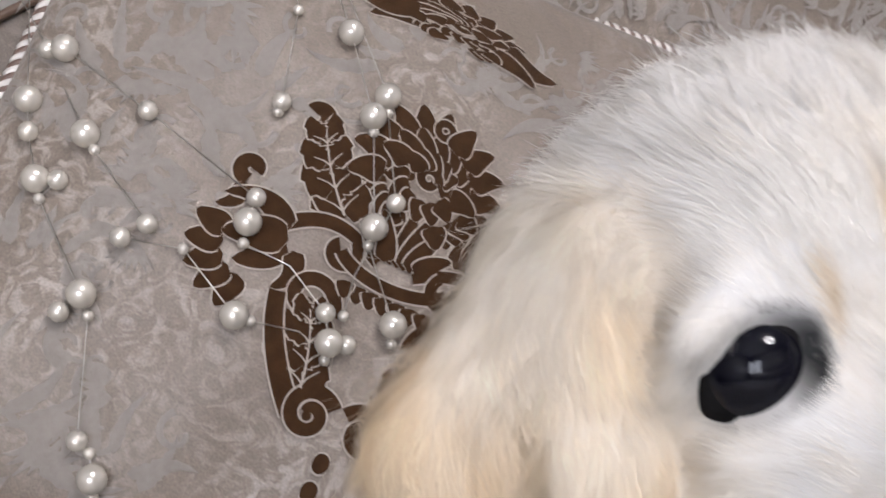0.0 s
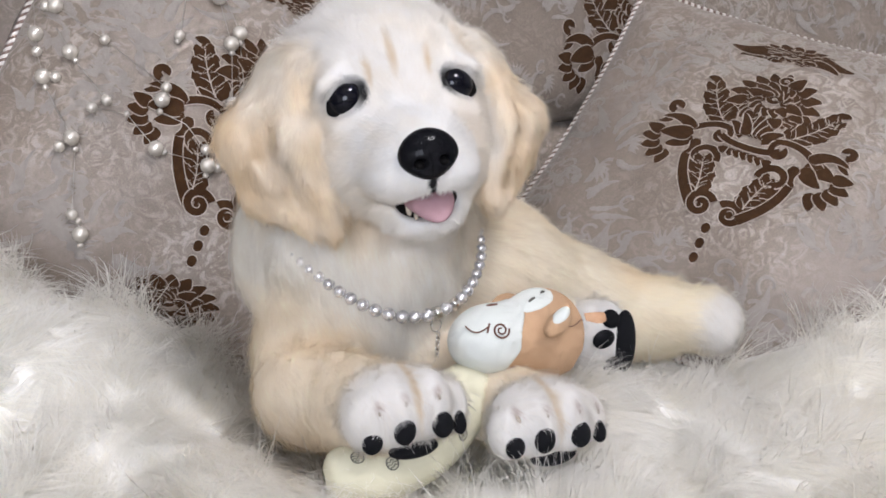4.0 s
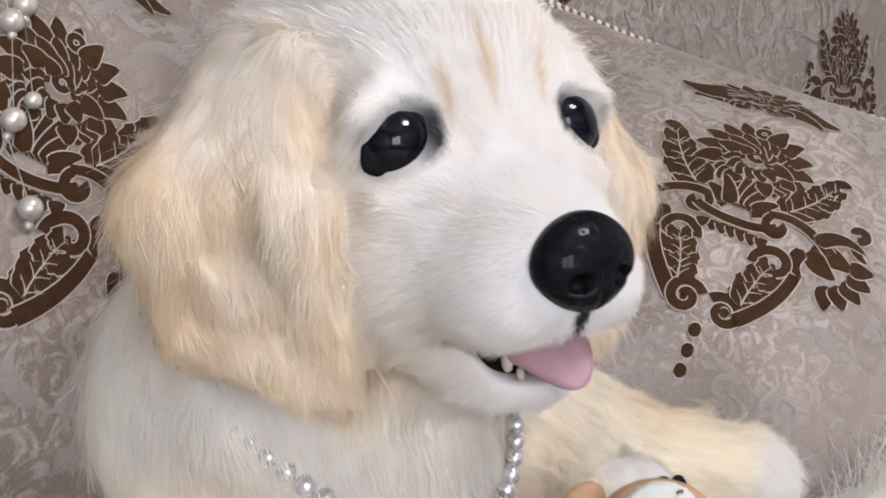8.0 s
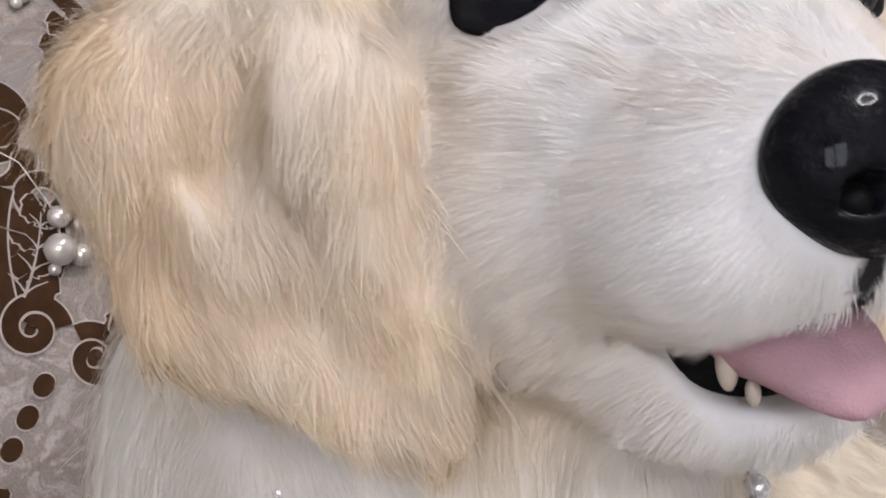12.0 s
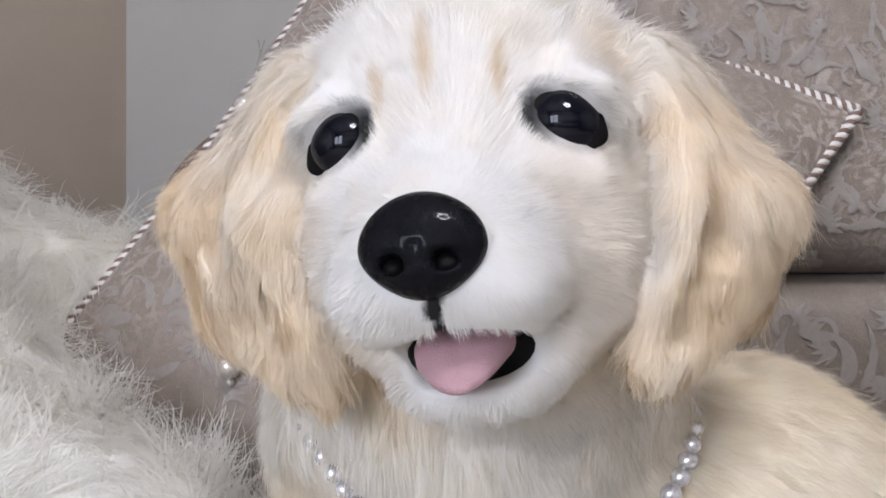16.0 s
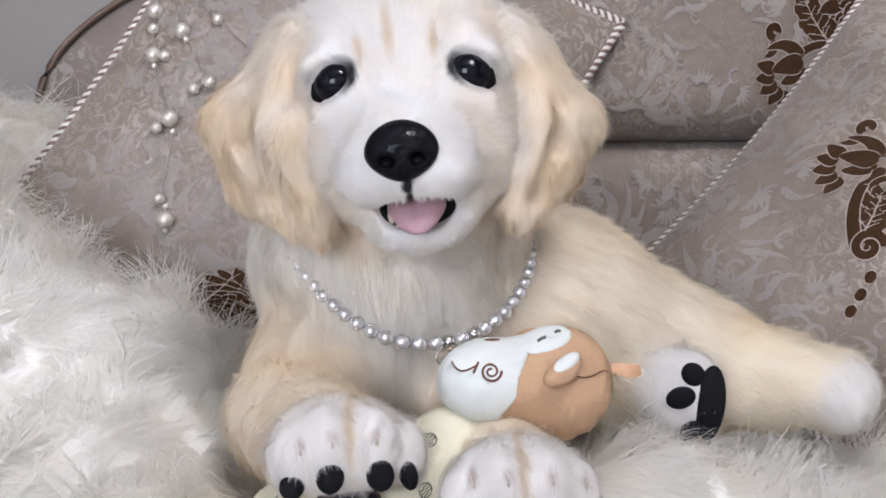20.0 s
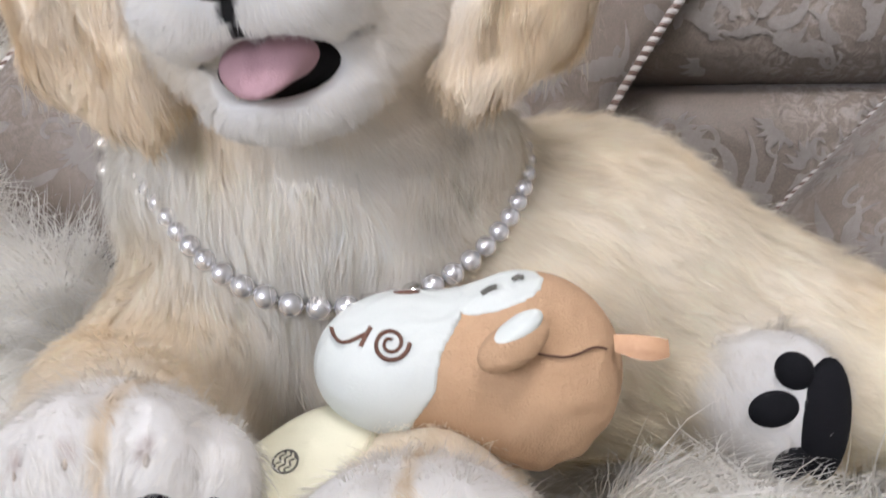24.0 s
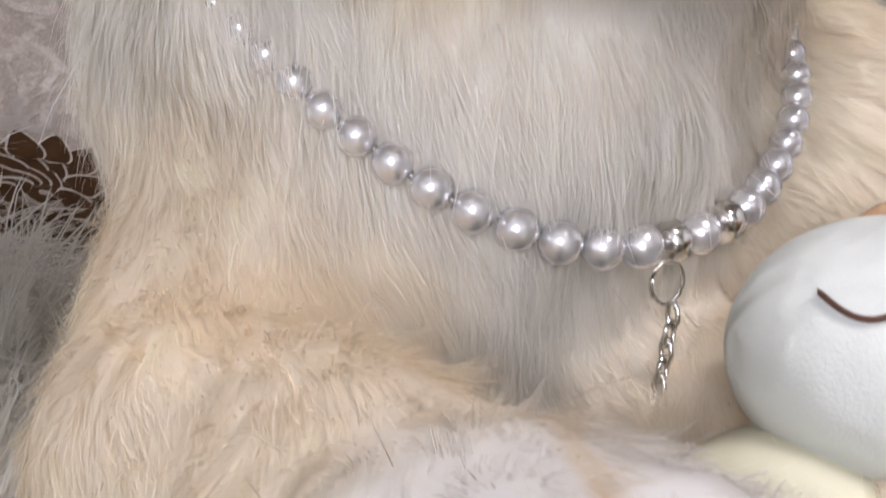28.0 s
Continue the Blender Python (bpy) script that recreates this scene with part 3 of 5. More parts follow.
# ---- pillows ----
def pillow(name, centre, across, up, side, side_y, puff, label, marks, seed, sprigs):
    """A square stuffed pillow with a twisted cord round its edge; across and up run along its edges."""
    ex = Vector(across).normalized()
    n = ex.cross(Vector(up)).normalized()
    ey = n.cross(ex)
    C, ex, ey, n = (np.array(w) for w in (centre, ex, ey, n))
    rng = np.random.RandomState(seed)
    ob = thing(name, (0, 0, 0), label, "pillow", "pillows on the sofa")

    def surface(a, b, h, face=1.0):
        u, v = np.clip(a / (side / 2), -1.0, 1.0), np.clip(b / (side_y / 2), -1.0, 1.0)
        core = np.clip((1 - u * u) * (1 - v * v), 0, 1)
        z = puff * core ** 0.55
        x = side / 2 * u * (1 - 0.075 * (1 - v * v))
        y = side_y / 2 * v * (1 - 0.075 * (1 - u * u))
        fold = 0.004 * np.sin(9 * u + 4 * v + seed) * np.sin(7 * v - 3 * u) * core ** 0.3
        fold += 0.005 * np.sin(26 * np.arctan2(v, u)) * np.clip(np.hypot(u, v) - 0.75, 0, 1) * core ** 0.4
        p = C + x[:, None] * ex + y[:, None] * ey + (face * (z + fold) + h)[:, None] * n
        floor_z = -0.03
        low = p[:, 2] < floor_z + 0.02
        p[low, 2] = floor_z + 0.02 * np.exp((p[low, 2] - floor_z - 0.02) / 0.02)
        return p

    g = np.linspace(-1, 1, 61)
    g = np.sign(g) * (1 - (1 - np.abs(g)) ** 1.35)
    U, V = np.meshgrid(g, g)
    a, b = U.ravel() * side / 2, V.ravel() * side_y / 2
    k = len(g)
    i = (np.arange(k - 1)[:, None] * k + np.arange(k - 1)[None]).ravel()
    f = np.stack([i, i + 1, i + k + 1, i + k], 1)
    part("cover", mesh_of("cover", np.concatenate([surface(a, b, 0 * a), surface(a, b, 0 * a, -0.8)]), [(f, 0), (f[:, ::-1] + k * k, 0)], [BROCADE]), None, ob, "taupe brocade cover")
    for strips, at, turn in marks:
        part("velvet_motif", velvet_mesh(strips, surface, at, turn), None, ob, "brown cut-velvet damask motif with a pale outline")["kind"] = "stuff"
    vs, fs, count = [], [], 0
    for (a0, b0) in sprigs:
        sv, sf = laid(sprig(rng), surface, (a0, b0), rng.uniform(-0.7, 0.7), 0.0006, rng.uniform(1.1, 1.6))
        vs.append(sv)
        fs.append(sf + count)
        count += len(sv)
    part("jacquard_weave", mesh_of("jacquard_weave", np.concatenate(vs), [(np.concatenate(fs), 0)], [SILK]), None, ob, "silvery jacquard leaf sprays")["kind"] = "stuff"
    t = np.linspace(0, 4, 1700, endpoint=False)
    s, q = t % 1.0 * 2 - 1, t.astype(int)
    eu = np.choose(q, [s, np.ones_like(s), -s, -np.ones_like(s)])
    ev = np.choose(q, [-np.ones_like(s), s, np.ones_like(s), -s])
    path = surface(eu * side / 2, ev * side_y / 2, 0 * eu)
    path = (path + np.roll(path, 1, 0) + np.roll(path, -1, 0) + np.roll(path, 2, 0) + np.roll(path, -2, 0)) / 5
    d = unit(np.roll(path, -1, 0) - np.roll(path, 1, 0))
    w1 = unit(np.cross(d, n))
    w2 = np.cross(d, w1)
    cord = part("cord", mesh_of("cord", *(lambda vf: (vf[0], [(vf[1], 0)]))(tube(path, 0.0022, 6, True)), [CORD_BROWN]), None, ob, "twisted white and brown satin cord")
    for j in range(4):
        ph = np.arange(len(path)) / len(path) * 2 * np.pi * 110 + j * np.pi / 2
        hv, hf = tube(path + 0.0023 * (np.cos(ph)[:, None] * w1 + np.sin(ph)[:, None] * w2), 0.0024 if j % 2 else 0.0023, 6, True)
        part("cord_strand", mesh_of("cord_strand", hv, [(hf, 0)], [CORD_WHITE if j % 2 else CORD_BROWN]), None, cord)
    return ob, surface, (C, ex, ey, n)


DL, DR = Vector((-0.236, 0.752, 0.162)), Vector((0.268, 0.768, 0.292))
diag = (DR - DL).normalized()
lean = diag.cross(Vector((0.06, -0.93, 0.36))).normalized() * -1
if lean.z < 0:
    lean = -lean
up_a, across_a = (diag + lean).normalized(), (diag - lean).normalized()
side_a = (DR - DL).length / math.sqrt(2) * 1.02
side_ay = side_a + 0.05


def grid_spots(rng, half, keep, n=5):
    out = []
    for i in range(n):
        for j in range(n):
            p = np.array([-half + 2 * half * (i + 0.5) / n, -half + 2 * half * (j + 0.5) / n]) + rng.uniform(-0.012, 0.012, 2)
            if keep(p):
                out.append(p)
    return out


RNG = np.random.RandomState(4)
C_A = (DL + DR) / 2 + Vector((0, 0.004, 0)) - up_a * 0.025
n_a = across_a.cross(up_a).normalized()
at_a = Vector((0.022, 0.70, 0.203)) - C_A
oa = (at_a.dot(across_a), at_a.dot(n_a.cross(across_a)))
spots = grid_spots(RNG, side_a * 0.44, lambda p: math.hypot((p[0] - oa[0]) / 0.1, (p[1] - oa[1] + 0.02) / 0.13) > 1)
pillow_a, surface_a, frame_a = pillow("throw_pillow", C_A, across_a, up_a, side_a, side_ay, 0.062,
    "square taupe brocade pillow with brown damask, leaning on the sofa back", [(medallion(), oa, 0.0), (lotus(), (oa[0] - 0.01, oa[1] + 0.15), 0.0), ([s * np.array([1.0, 0.55]) for s in flower()], ((Vector((-0.075, 0.70, 0.02)) - C_A).dot(across_a), (Vector((-0.062, 0.70, 0.02)) - C_A).dot(n_a.cross(across_a)) - 0.006), 0.25)], 1, spots)

n_b = Vector((-0.53, -0.53, 0.66)).normalized()
up_b = Vector((0.7, 0.15, 0.69))
up_b = (up_b - n_b * up_b.dot(n_b)).normalized()
across_b = up_b.cross(n_b).normalized()
C_B = Vector((0.416, 0.504, 0.147)) - n_b * 0.045 + up_b * 0.010 - across_b * 0.011
at_b = Vector((0.429, 0.516, 0.164)) - C_B
ob_ = (at_b.dot(across_b), at_b.dot(up_b))
spots = grid_spots(RNG, 0.17, lambda p: math.hypot((p[0] - ob_[0]) / 0.1, (p[1] - ob_[1] + 0.02) / 0.13) > 1)
pillow_b, surface_b, frame_b = pillow("throw_pillow", C_B, across_b, up_b, 0.398, 0.395, 0.058,
    "square taupe brocade pillow with brown damask, tilted beside the toy", [(medallion(), ob_, 0.0), (lotus(), (ob_[0] - 0.01, ob_[1] + 0.125), 0.0)], 7, spots)


# the sofa back carries the same weave
def panel_surface(z0, z1, front, puff):
    def surface(a, b, h):
        b = np.clip(b, z0 + 0.004, z1 - 0.004)
        xl = 0.12 - 0.262 * np.sqrt(np.clip(1 - (np.maximum(b - 0.2, 0) / 0.25) ** 2, 0, 1))
        e, ez = np.clip((a - xl) / 0.07, 0, 1), np.clip(np.minimum(b - z0, z1 - b) / 0.05, 0, 1)
        d = puff * np.sqrt(1 - (1 - e) ** 2) * np.sqrt(1 - (1 - ez) ** 2)
        return np.stack([a, front - d + 0.004 * np.sin(a * 13 + b * 9) - h - 0.0009, b], 1)
    return surface


back_surface, lower_surface = panel_surface(0.186, 0.448, 0.828, 0.04), panel_surface(-0.05, 0.185, 0.832, 0.03)
for nm, strips, at, turn in (("velvet_motif", medallion(), (0.515, 0.268), 0.0), ("velvet_motif", medallion(), (1.145, 0.262), 0.0)):
    part(nm, velvet_mesh(strips, back_surface, at, turn), None, sofa, "brown cut-velvet damask motif", to_sofa)["kind"] = "stuff"
vs, fs, count = [], [], 0
for a0 in np.arange(-0.12, 1.4, 0.085):
    for b0, cloth in ((0.23, back_surface), (0.31, back_surface), (0.39, back_surface), (0.115, lower_surface)):
        if a0 < 0.20 - 0.262 * math.sqrt(1 - (max(b0 - 0.2, 0) / 0.25) ** 2):
            continue
        sv, sf = laid(sprig(RNG), cloth, (a0 + RNG.uniform(-0.02, 0.02), b0 + RNG.uniform(-0.02, 0.02)), RNG.uniform(-1, 1), 0.0006, RNG.uniform(1.1, 1.6))
        vs.append(sv)
        fs.append(sf + count)
        count += len(sv)
part("jacquard_weave", mesh_of("jacquard_weave", np.concatenate(vs), [(np.concatenate(fs), 0)], [SILK]), None, sofa, "silvery jacquard leaf sprays", to_sofa)["kind"] = "stuff"


# ---- the stuffed toy dog: one soft form from blended volumes ----
def ell(c, r, k, group, turn=None):
    return ("ell", np.array(c, float), np.array(r, float), k, group, turn)


def cone(a, b, ra, rb, k, group):
    return ("cone", np.array(a, float), np.array(b, float), (ra, rb), k, group)


def volume(shape, p):
    kind, c, r = shape[:3]
    if kind == "ell":
        q = p - c
        if shape[5] is not None:
            q = q @ shape[5]
        k0 = np.linalg.norm(q / r, axis=-1)
        k1 = np.linalg.norm(q / (r * r), axis=-1) + 1e-9
        return k0 * (k0 - 1.0) / k1
    d = shape[2] - c
    t = np.clip(((p - c) @ d) / (d @ d), 0, 1)
    return np.linalg.norm(p - c - t[..., None] * d, axis=-1) - (shape[3][0] + (shape[3][1] - shape[3][0]) * t)


def form(shapes, p):
    """Smooth union of all volumes, and for each point the group that lies nearest."""
    out, best, near = None, None, None
    for s in shapes:
        v = volume(s, p)
        k = s[3] if s[0] == "ell" else s[4]
        g = s[4] if s[0] == "ell" else s[5]
        if out is None:
            out, best, near = v, v.copy(), np.full(v.shape, g, np.int8)
            continue
        h = np.clip(0.5 + 0.5 * (out - v) / k, 0, 1)
        out = out * (1 - h) + v * h - k * h * (1 - h)
        closer = v < best
        best = np.where(closer, v, best)
        near[closer] = g
    return out, near


HX = np.array([0.973, -0.2, 0.114])
HX /= np.linalg.norm(HX)
HY = np.array([0.2, 0.975, 0.02])
HY = unit(HY - HX * (HY @ HX))
HZ = np.cross(HX, HY)
HM = np.array([0.001, 0.361, 0.237])
HR = np.stack([HX, HY, HZ], 1)


def H(x, y, z):
    """Head coordinates in millimetres from the middle between the eyes: right, back, up."""
    return HM + (x * HX + y * HY + z * HZ) / 1000


FACE, MUZZLE, EAR, NECK, BODY, LEG, PAW, CROWN, HIND = range(9)


def hd(x, y, z, rx, ry, rz, k, g):
    return ell(H(x, y, z), np.array([rx, ry, rz]) / 1000, k, g, HR)


def tilt(ax, ay, az):
    return np.array(Euler([radians(a) for a in (ax, ay, az)]).to_matrix())


DOG = [
    # head
    hd(0, 50, 6, 62, 56, 53, 0.012, CROWN), hd(0, 18, 12, 42, 26, 30, 0.014, FACE),
    hd(-31, 26, -30, 25, 33, 31, 0.014, FACE), hd(34, 26, -30, 25, 33, 31, 0.014, FACE), hd(-32, 11, 0, 16, 13, 17, 0.012, FACE), hd(36, 12, 0, 16, 13, 17, 0.012, FACE),
    hd(1, -4, -30, 31, 34, 25, 0.026, MUZZLE), hd(-15, -27, -47, 18, 20, 15, 0.020, MUZZLE), hd(15, -27, -47, 18, 20, 15, 0.020, MUZZLE), hd(-1, -26, -33, 19, 22, 15, 0.012, MUZZLE), hd(-26, 16, -47, 20, 26, 19, 0.014, FACE), hd(29, 16, -47, 20, 26, 19, 0.014, FACE), hd(3, 46, -80, 36, 30, 24, 0.014, FACE), cone(H(-24, 14, -58), H(-9, -12, -76), 0.015, 0.0065, 0.012, FACE), cone(H(30, 12, -58), H(14, -12, -76), 0.015, 0.0065, 0.012, FACE),
    cone(H(4, -15, -78), H(3, 20, -62), 0.006, 0.022, 0.010, MUZZLE), hd(3, -7, -77, 20, 16, 7, 0.016, MUZZLE),
    # neck, chest, body
    cone((0.012, 0.430, 0.19), (0.016, 0.445, 0.12), 0.050, 0.054, 0.02, NECK), cone((-0.046, 0.430, 0.138), (0.014, 0.400, 0.116), 0.012, 0.0195, 0.014, NECK), cone((0.014, 0.400, 0.116), (0.076, 0.428, 0.150), 0.0195, 0.013, 0.014, NECK), ell((0.016, 0.442, 0.088), (0.070, 0.045, 0.062), 0.02, NECK), ell((-0.014, 0.470, 0.132), (0.056, 0.050, 0.066), 0.02, NECK),
    cone((0.05, 0.47, 0.09), (0.12, 0.49, 0.085), 0.066, 0.068, 0.02, BODY), cone((0.12, 0.49, 0.085), (0.215, 0.485, 0.055), 0.066, 0.046, 0.02, BODY),
    cone((0.215, 0.48, 0.05), (0.282, 0.425, 0.048), 0.043, 0.025, 0.02, HIND), ell((0.288, 0.412, 0.045), (0.022, 0.026, 0.0225), 0.01, PAW),
    cone((0.12, 0.48, 0.05), (0.178, 0.435, 0.05), 0.035, 0.024, 0.01, HIND), ell((0.181, 0.424, 0.049), (0.029, 0.021, 0.028), 0.006, PAW, tilt(0, 0, -20)),
    # fore legs
    cone((-0.03, 0.44, 0.07), (-0.05, 0.40, 0.052), 0.043, 0.034, 0.012, LEG), cone((-0.05, 0.40, 0.052), (-0.042, 0.325, 0.056), 0.033, 0.027, 0.010, LEG),
    ell((-0.036, 0.311, 0.061), (0.033, 0.0255, 0.0235), 0.008, PAW), ell((-0.060, 0.303, 0.058), (0.0115, 0.013, 0.016), 0.0065, PAW), ell((-0.0435, 0.298, 0.064), (0.0115, 0.013, 0.0195), 0.0065, PAW), ell((-0.0215, 0.297, 0.064), (0.0115, 0.013, 0.019), 0.0065, PAW), ell((-0.006, 0.305, 0.058), (0.0105, 0.013, 0.016), 0.0065, PAW),
    cone((0.05, 0.42, 0.05), (0.05, 0.32, 0.04), 0.033, 0.026, 0.010, LEG),
    ell((0.046, 0.289, 0.044), (0.034, 0.0255, 0.0235), 0.008, PAW), ell((0.018, 0.280, 0.042), (0.0115, 0.012, 0.015), 0.0065, PAW), ell((0.034, 0.274, 0.047), (0.0115, 0.012, 0.0185), 0.0065, PAW), ell((0.055, 0.273, 0.046), (0.0115, 0.012, 0.0185), 0.0065, PAW), ell((0.073, 0.280, 0.041), (0.0105, 0.012, 0.015), 0.0065, PAW),
    # ears: a front lobe whose tip hangs forward, a broad outer lobe, a bridge between them
    cone((-0.048, 0.394, 0.256), (-0.057, 0.385, 0.210), 0.009, 0.0145, 0.008, EAR), cone((-0.057, 0.385, 0.210), (-0.038, 0.382, 0.160), 0.0145, 0.0085, 0.006, EAR),
    cone((-0.052, 0.414, 0.252), (-0.079, 0.410, 0.212), 0.012, 0.0160, 0.020, EAR), cone((-0.079, 0.410, 0.212), (-0.071, 0.408, 0.180), 0.0155, 0.0125, 0.010, EAR), cone((-0.071, 0.408, 0.180), (-0.046, 0.390, 0.161), 0.0125, 0.009, 0.008, EAR),
    cone((-0.054, 0.404, 0.246), (-0.067, 0.397, 0.195), 0.010, 0.0135, 0.008, EAR),
    cone((0.066, 0.386, 0.262), (0.080, 0.368, 0.212), 0.009, 0.015, 0.008, EAR), cone((0.080, 0.368, 0.212), (0.065, 0.362, 0.168), 0.015, 0.0085, 0.006, EAR),
    cone((0.074, 0.404, 0.258), (0.100, 0.386, 0.214), 0.012, 0.0160, 0.020, EAR), cone((0.100, 0.386, 0.214), (0.093, 0.384, 0.188), 0.0155, 0.012, 0.010, EAR), cone((0.093, 0.384, 0.188), (0.073, 0.368, 0.170), 0.012, 0.009, 0.008, EAR),
    cone((0.078, 0.394, 0.252), (0.090, 0.376, 0.198), 0.011, 0.0135, 0.008, EAR),
]
EAR_FOLDS = (((-0.0765, 0.386, 0.240), (-0.0770, 0.385, 0.205)), ((-0.0770, 0.385, 0.205), (-0.0580, 0.375, 0.172)), ((0.0885, 0.359, 0.240), (0.0865, 0.356, 0.205)), ((0.0865, 0.356, 0.205), (0.0740, 0.352, 0.176)))
SMILE = ((H(-13, -20, -65), H(-21, -13, -61), 0.0045, 0.002), (H(17, -24, -64), H(26, -15, -58), 0.0050, 0.002), (H(26, -15, -58), H(38, 4, -53), 0.0022, 0.0012), (H(-21, -13, -61), H(-31, 2, -58), 0.0022, 0.0012))
MOUTH = hd(3, -30, -67, 22, 24, 9.5, 0, 0)


def dog_form(p):
    v, near = form(DOG, p)
    h = np.clip(0.5 - 0.5 * (v + volume(MOUTH, p)) / 0.003, 0, 1)
    v = v * (1 - h) - volume(MOUTH, p) * h + 0.003 * h * (1 - h)
    for a, b in EAR_FOLDS:
        cut = volume(cone(a, b, 0.0052, 0.0068, 0, 0), p)
        h = np.clip(0.5 - 0.5 * (v + cut) / 0.006, 0, 1)
        v = v * (1 - h) - cut * h + 0.006 * h * (1 - h)
    for a, b, ra, rb in SMILE:
        v = np.maximum(v, -volume(cone(a, b, ra, rb, 0, 0), p))
    cleft = volume(cone(H(-1, -50, -50), H(1, -46, -62), 0.0022, 0.003, 0, 0), p)
    v = np.maximum(v, -cleft)
    soft = np.clip((0.15 - p[..., 2]) / 0.04, 0, 1) * np.clip((p[..., 1] - 0.36) / 0.03, 0, 1)
    v = v + 0.0022 * soft * np.sin(62 * p[..., 0] + 40 * p[..., 2] + 1.2 * np.sin(50 * p[..., 1])) * np.sin(55 * p[..., 2] - 38 * p[..., 1] + 1.3 * np.sin(45 * p[..., 0]))
    return np.maximum(v, -(p[..., 2] + 0.012)), near


def surface_nets(fn, lo, hi, step):
    """The zero surface of fn inside a box: vertices and quads facing outwards."""
    lo, hi = np.array(lo), np.array(hi)
    n = np.ceil((hi - lo) / step).astype(int) + 1
    val, near = np.empty(n, np.float32), np.empty(n, np.int8)
    ys, zs = lo[1] + step * np.arange(n[1]), lo[2] + step * np.arange(n[2])
    Y, Z = np.meshgrid(ys, zs, indexing="ij")
    for i in range(0, n[0], 16):
        xs = lo[0] + step * np.arange(i, min(i + 16, n[0]))
        p = np.stack(np.broadcast_arrays(xs[:, None, None], Y[None], Z[None]), -1)
        val[i:i + 16], near[i:i + 16] = fn(p)
    inside = val < 0
    corner = [(a, b, c) for a in (0, 1) for b in (0, 1) for c in (0, 1)]
    m = n - 1
    cut = [inside[a:a + m[0], b:b + m[1], c:c + m[2]] for a, b, c in corner]
    mixed = np.any(cut, 0) & ~np.all(cut, 0)
    ids = -np.ones(m, np.int64)
    cells = np.argwhere(mixed)
    ids[mixed] = np.arange(len(cells))
    total, hits = np.zeros((len(cells), 3)), np.zeros(len(cells))
    for i, a in enumerate(corner):
        for b in corner[i + 1:]:
            if sum(x != y for x, y in zip(a, b)) != 1:
                continue
            va, vb = (val[tuple((cells + np.array(c)).T)] for c in (a, b))
            on = (va < 0) != (vb < 0)
            t = np.where(on, va / np.where(on, va - vb, 1), 0)
            total += on[:, None] * (np.array(a) + t[:, None] * (np.array(b) - np.array(a)))
            hits += on
    verts = lo + step * (cells + total / hits[:, None])
    quads = []
    for ax in range(3):
        u, w = (ax + 1) % 3, (ax + 2) % 3
        sl = [slice(1, m[k]) for k in range(3)]
        sl[ax] = slice(0, m[ax])
        a = inside[tuple(sl)]
        sl2 = list(sl)
        sl2[ax] = slice(1, m[ax] + 1)
        b = inside[tuple(sl2)]
        e = np.argwhere(a != b)
        off = np.array([1, 1, 1])
        off[ax] = 0
        e = e + off
        flip = ~inside[tuple(e.T)]
        du, dw = np.zeros(3, int), np.zeros(3, int)
        du[u], dw[w] = 1, 1
        q = np.stack([ids[tuple((e - du - dw).T)], ids[tuple((e - dw).T)], ids[tuple(e.T)], ids[tuple((e - du).T)]], 1)
        q[flip] = q[flip][:, ::-1]
        quads.append(q[(q >= 0).all(1)])
    return verts, np.concatenate(quads), near[tuple(cells.T)]


def slope(fn, p, e=0.0008):
    g = np.stack([fn(p + e * d)[0] - fn(p - e * d)[0] for d in np.eye(3)], 1)
    return unit(g)



# eyes, nose and pads: simple solids set into the form
EYES = [(np.array([-0.0325, 0.363, 0.234]), -1), (np.array([0.0370, 0.351, 0.2395]), 1)]
NOSE_AT = H(-0.9, -48, -35)
PADS = []  # centre, radii, turn
for c, r, a in (((-0.0435, 0.2862, 0.054), (0.0066, 0.0045, 0.0078), 8), ((-0.0205, 0.2852, 0.054), (0.0066, 0.0045, 0.0078), -8), ((-0.006, 0.2935, 0.051), (0.0045, 0.0045, 0.008), -14), ((-0.0605, 0.2925, 0.049), (0.006, 0.0045, 0.0065), 20), ((-0.034, 0.296, 0.040), (0.0155, 0.0065, 0.0056), 0),
                ((0.0325, 0.2635, 0.040), (0.0066, 0.0045, 0.0078), 8), ((0.0560, 0.2625, 0.039), (0.0067, 0.0045, 0.0078), -8), ((0.0165, 0.2695, 0.037), (0.006, 0.0045, 0.0065), 15), ((0.0735, 0.2695, 0.036), (0.0045, 0.0045, 0.0075), -15), ((0.044, 0.273, 0.026), (0.0155, 0.0065, 0.0056), 0),
                ((0.1975, 0.4055, 0.046), (0.0095, 0.0065, 0.023), 4), ((0.178, 0.404, 0.0505), (0.0095, 0.004, 0.0068), -8), ((0.186, 0.4055, 0.064), (0.008, 0.004, 0.0068), 38), ((0.1855, 0.405, 0.0295), (0.008, 0.004, 0.006), -28)):
    PADS.append((np.array(c), np.array(r), tilt(0, a, 0)))


def eye_seat(c, s):
    """Where an eye sits on the face: place, outward normal and the turn of its slanted lids."""
    q = np.array(c)[None]
    for _ in range(8):
        q = q - dog_form(q)[0][:, None] * slope(dog_form, q)
    ne = unit(slope(dog_form, q)[0] + 0.35 * -HY)
    ax = unit(HX - (HX @ ne) * ne)
    return q[0], ne, np.stack([ax, -ne, np.cross(ax, -ne)], 1) @ tilt(0, s * 31, 0)


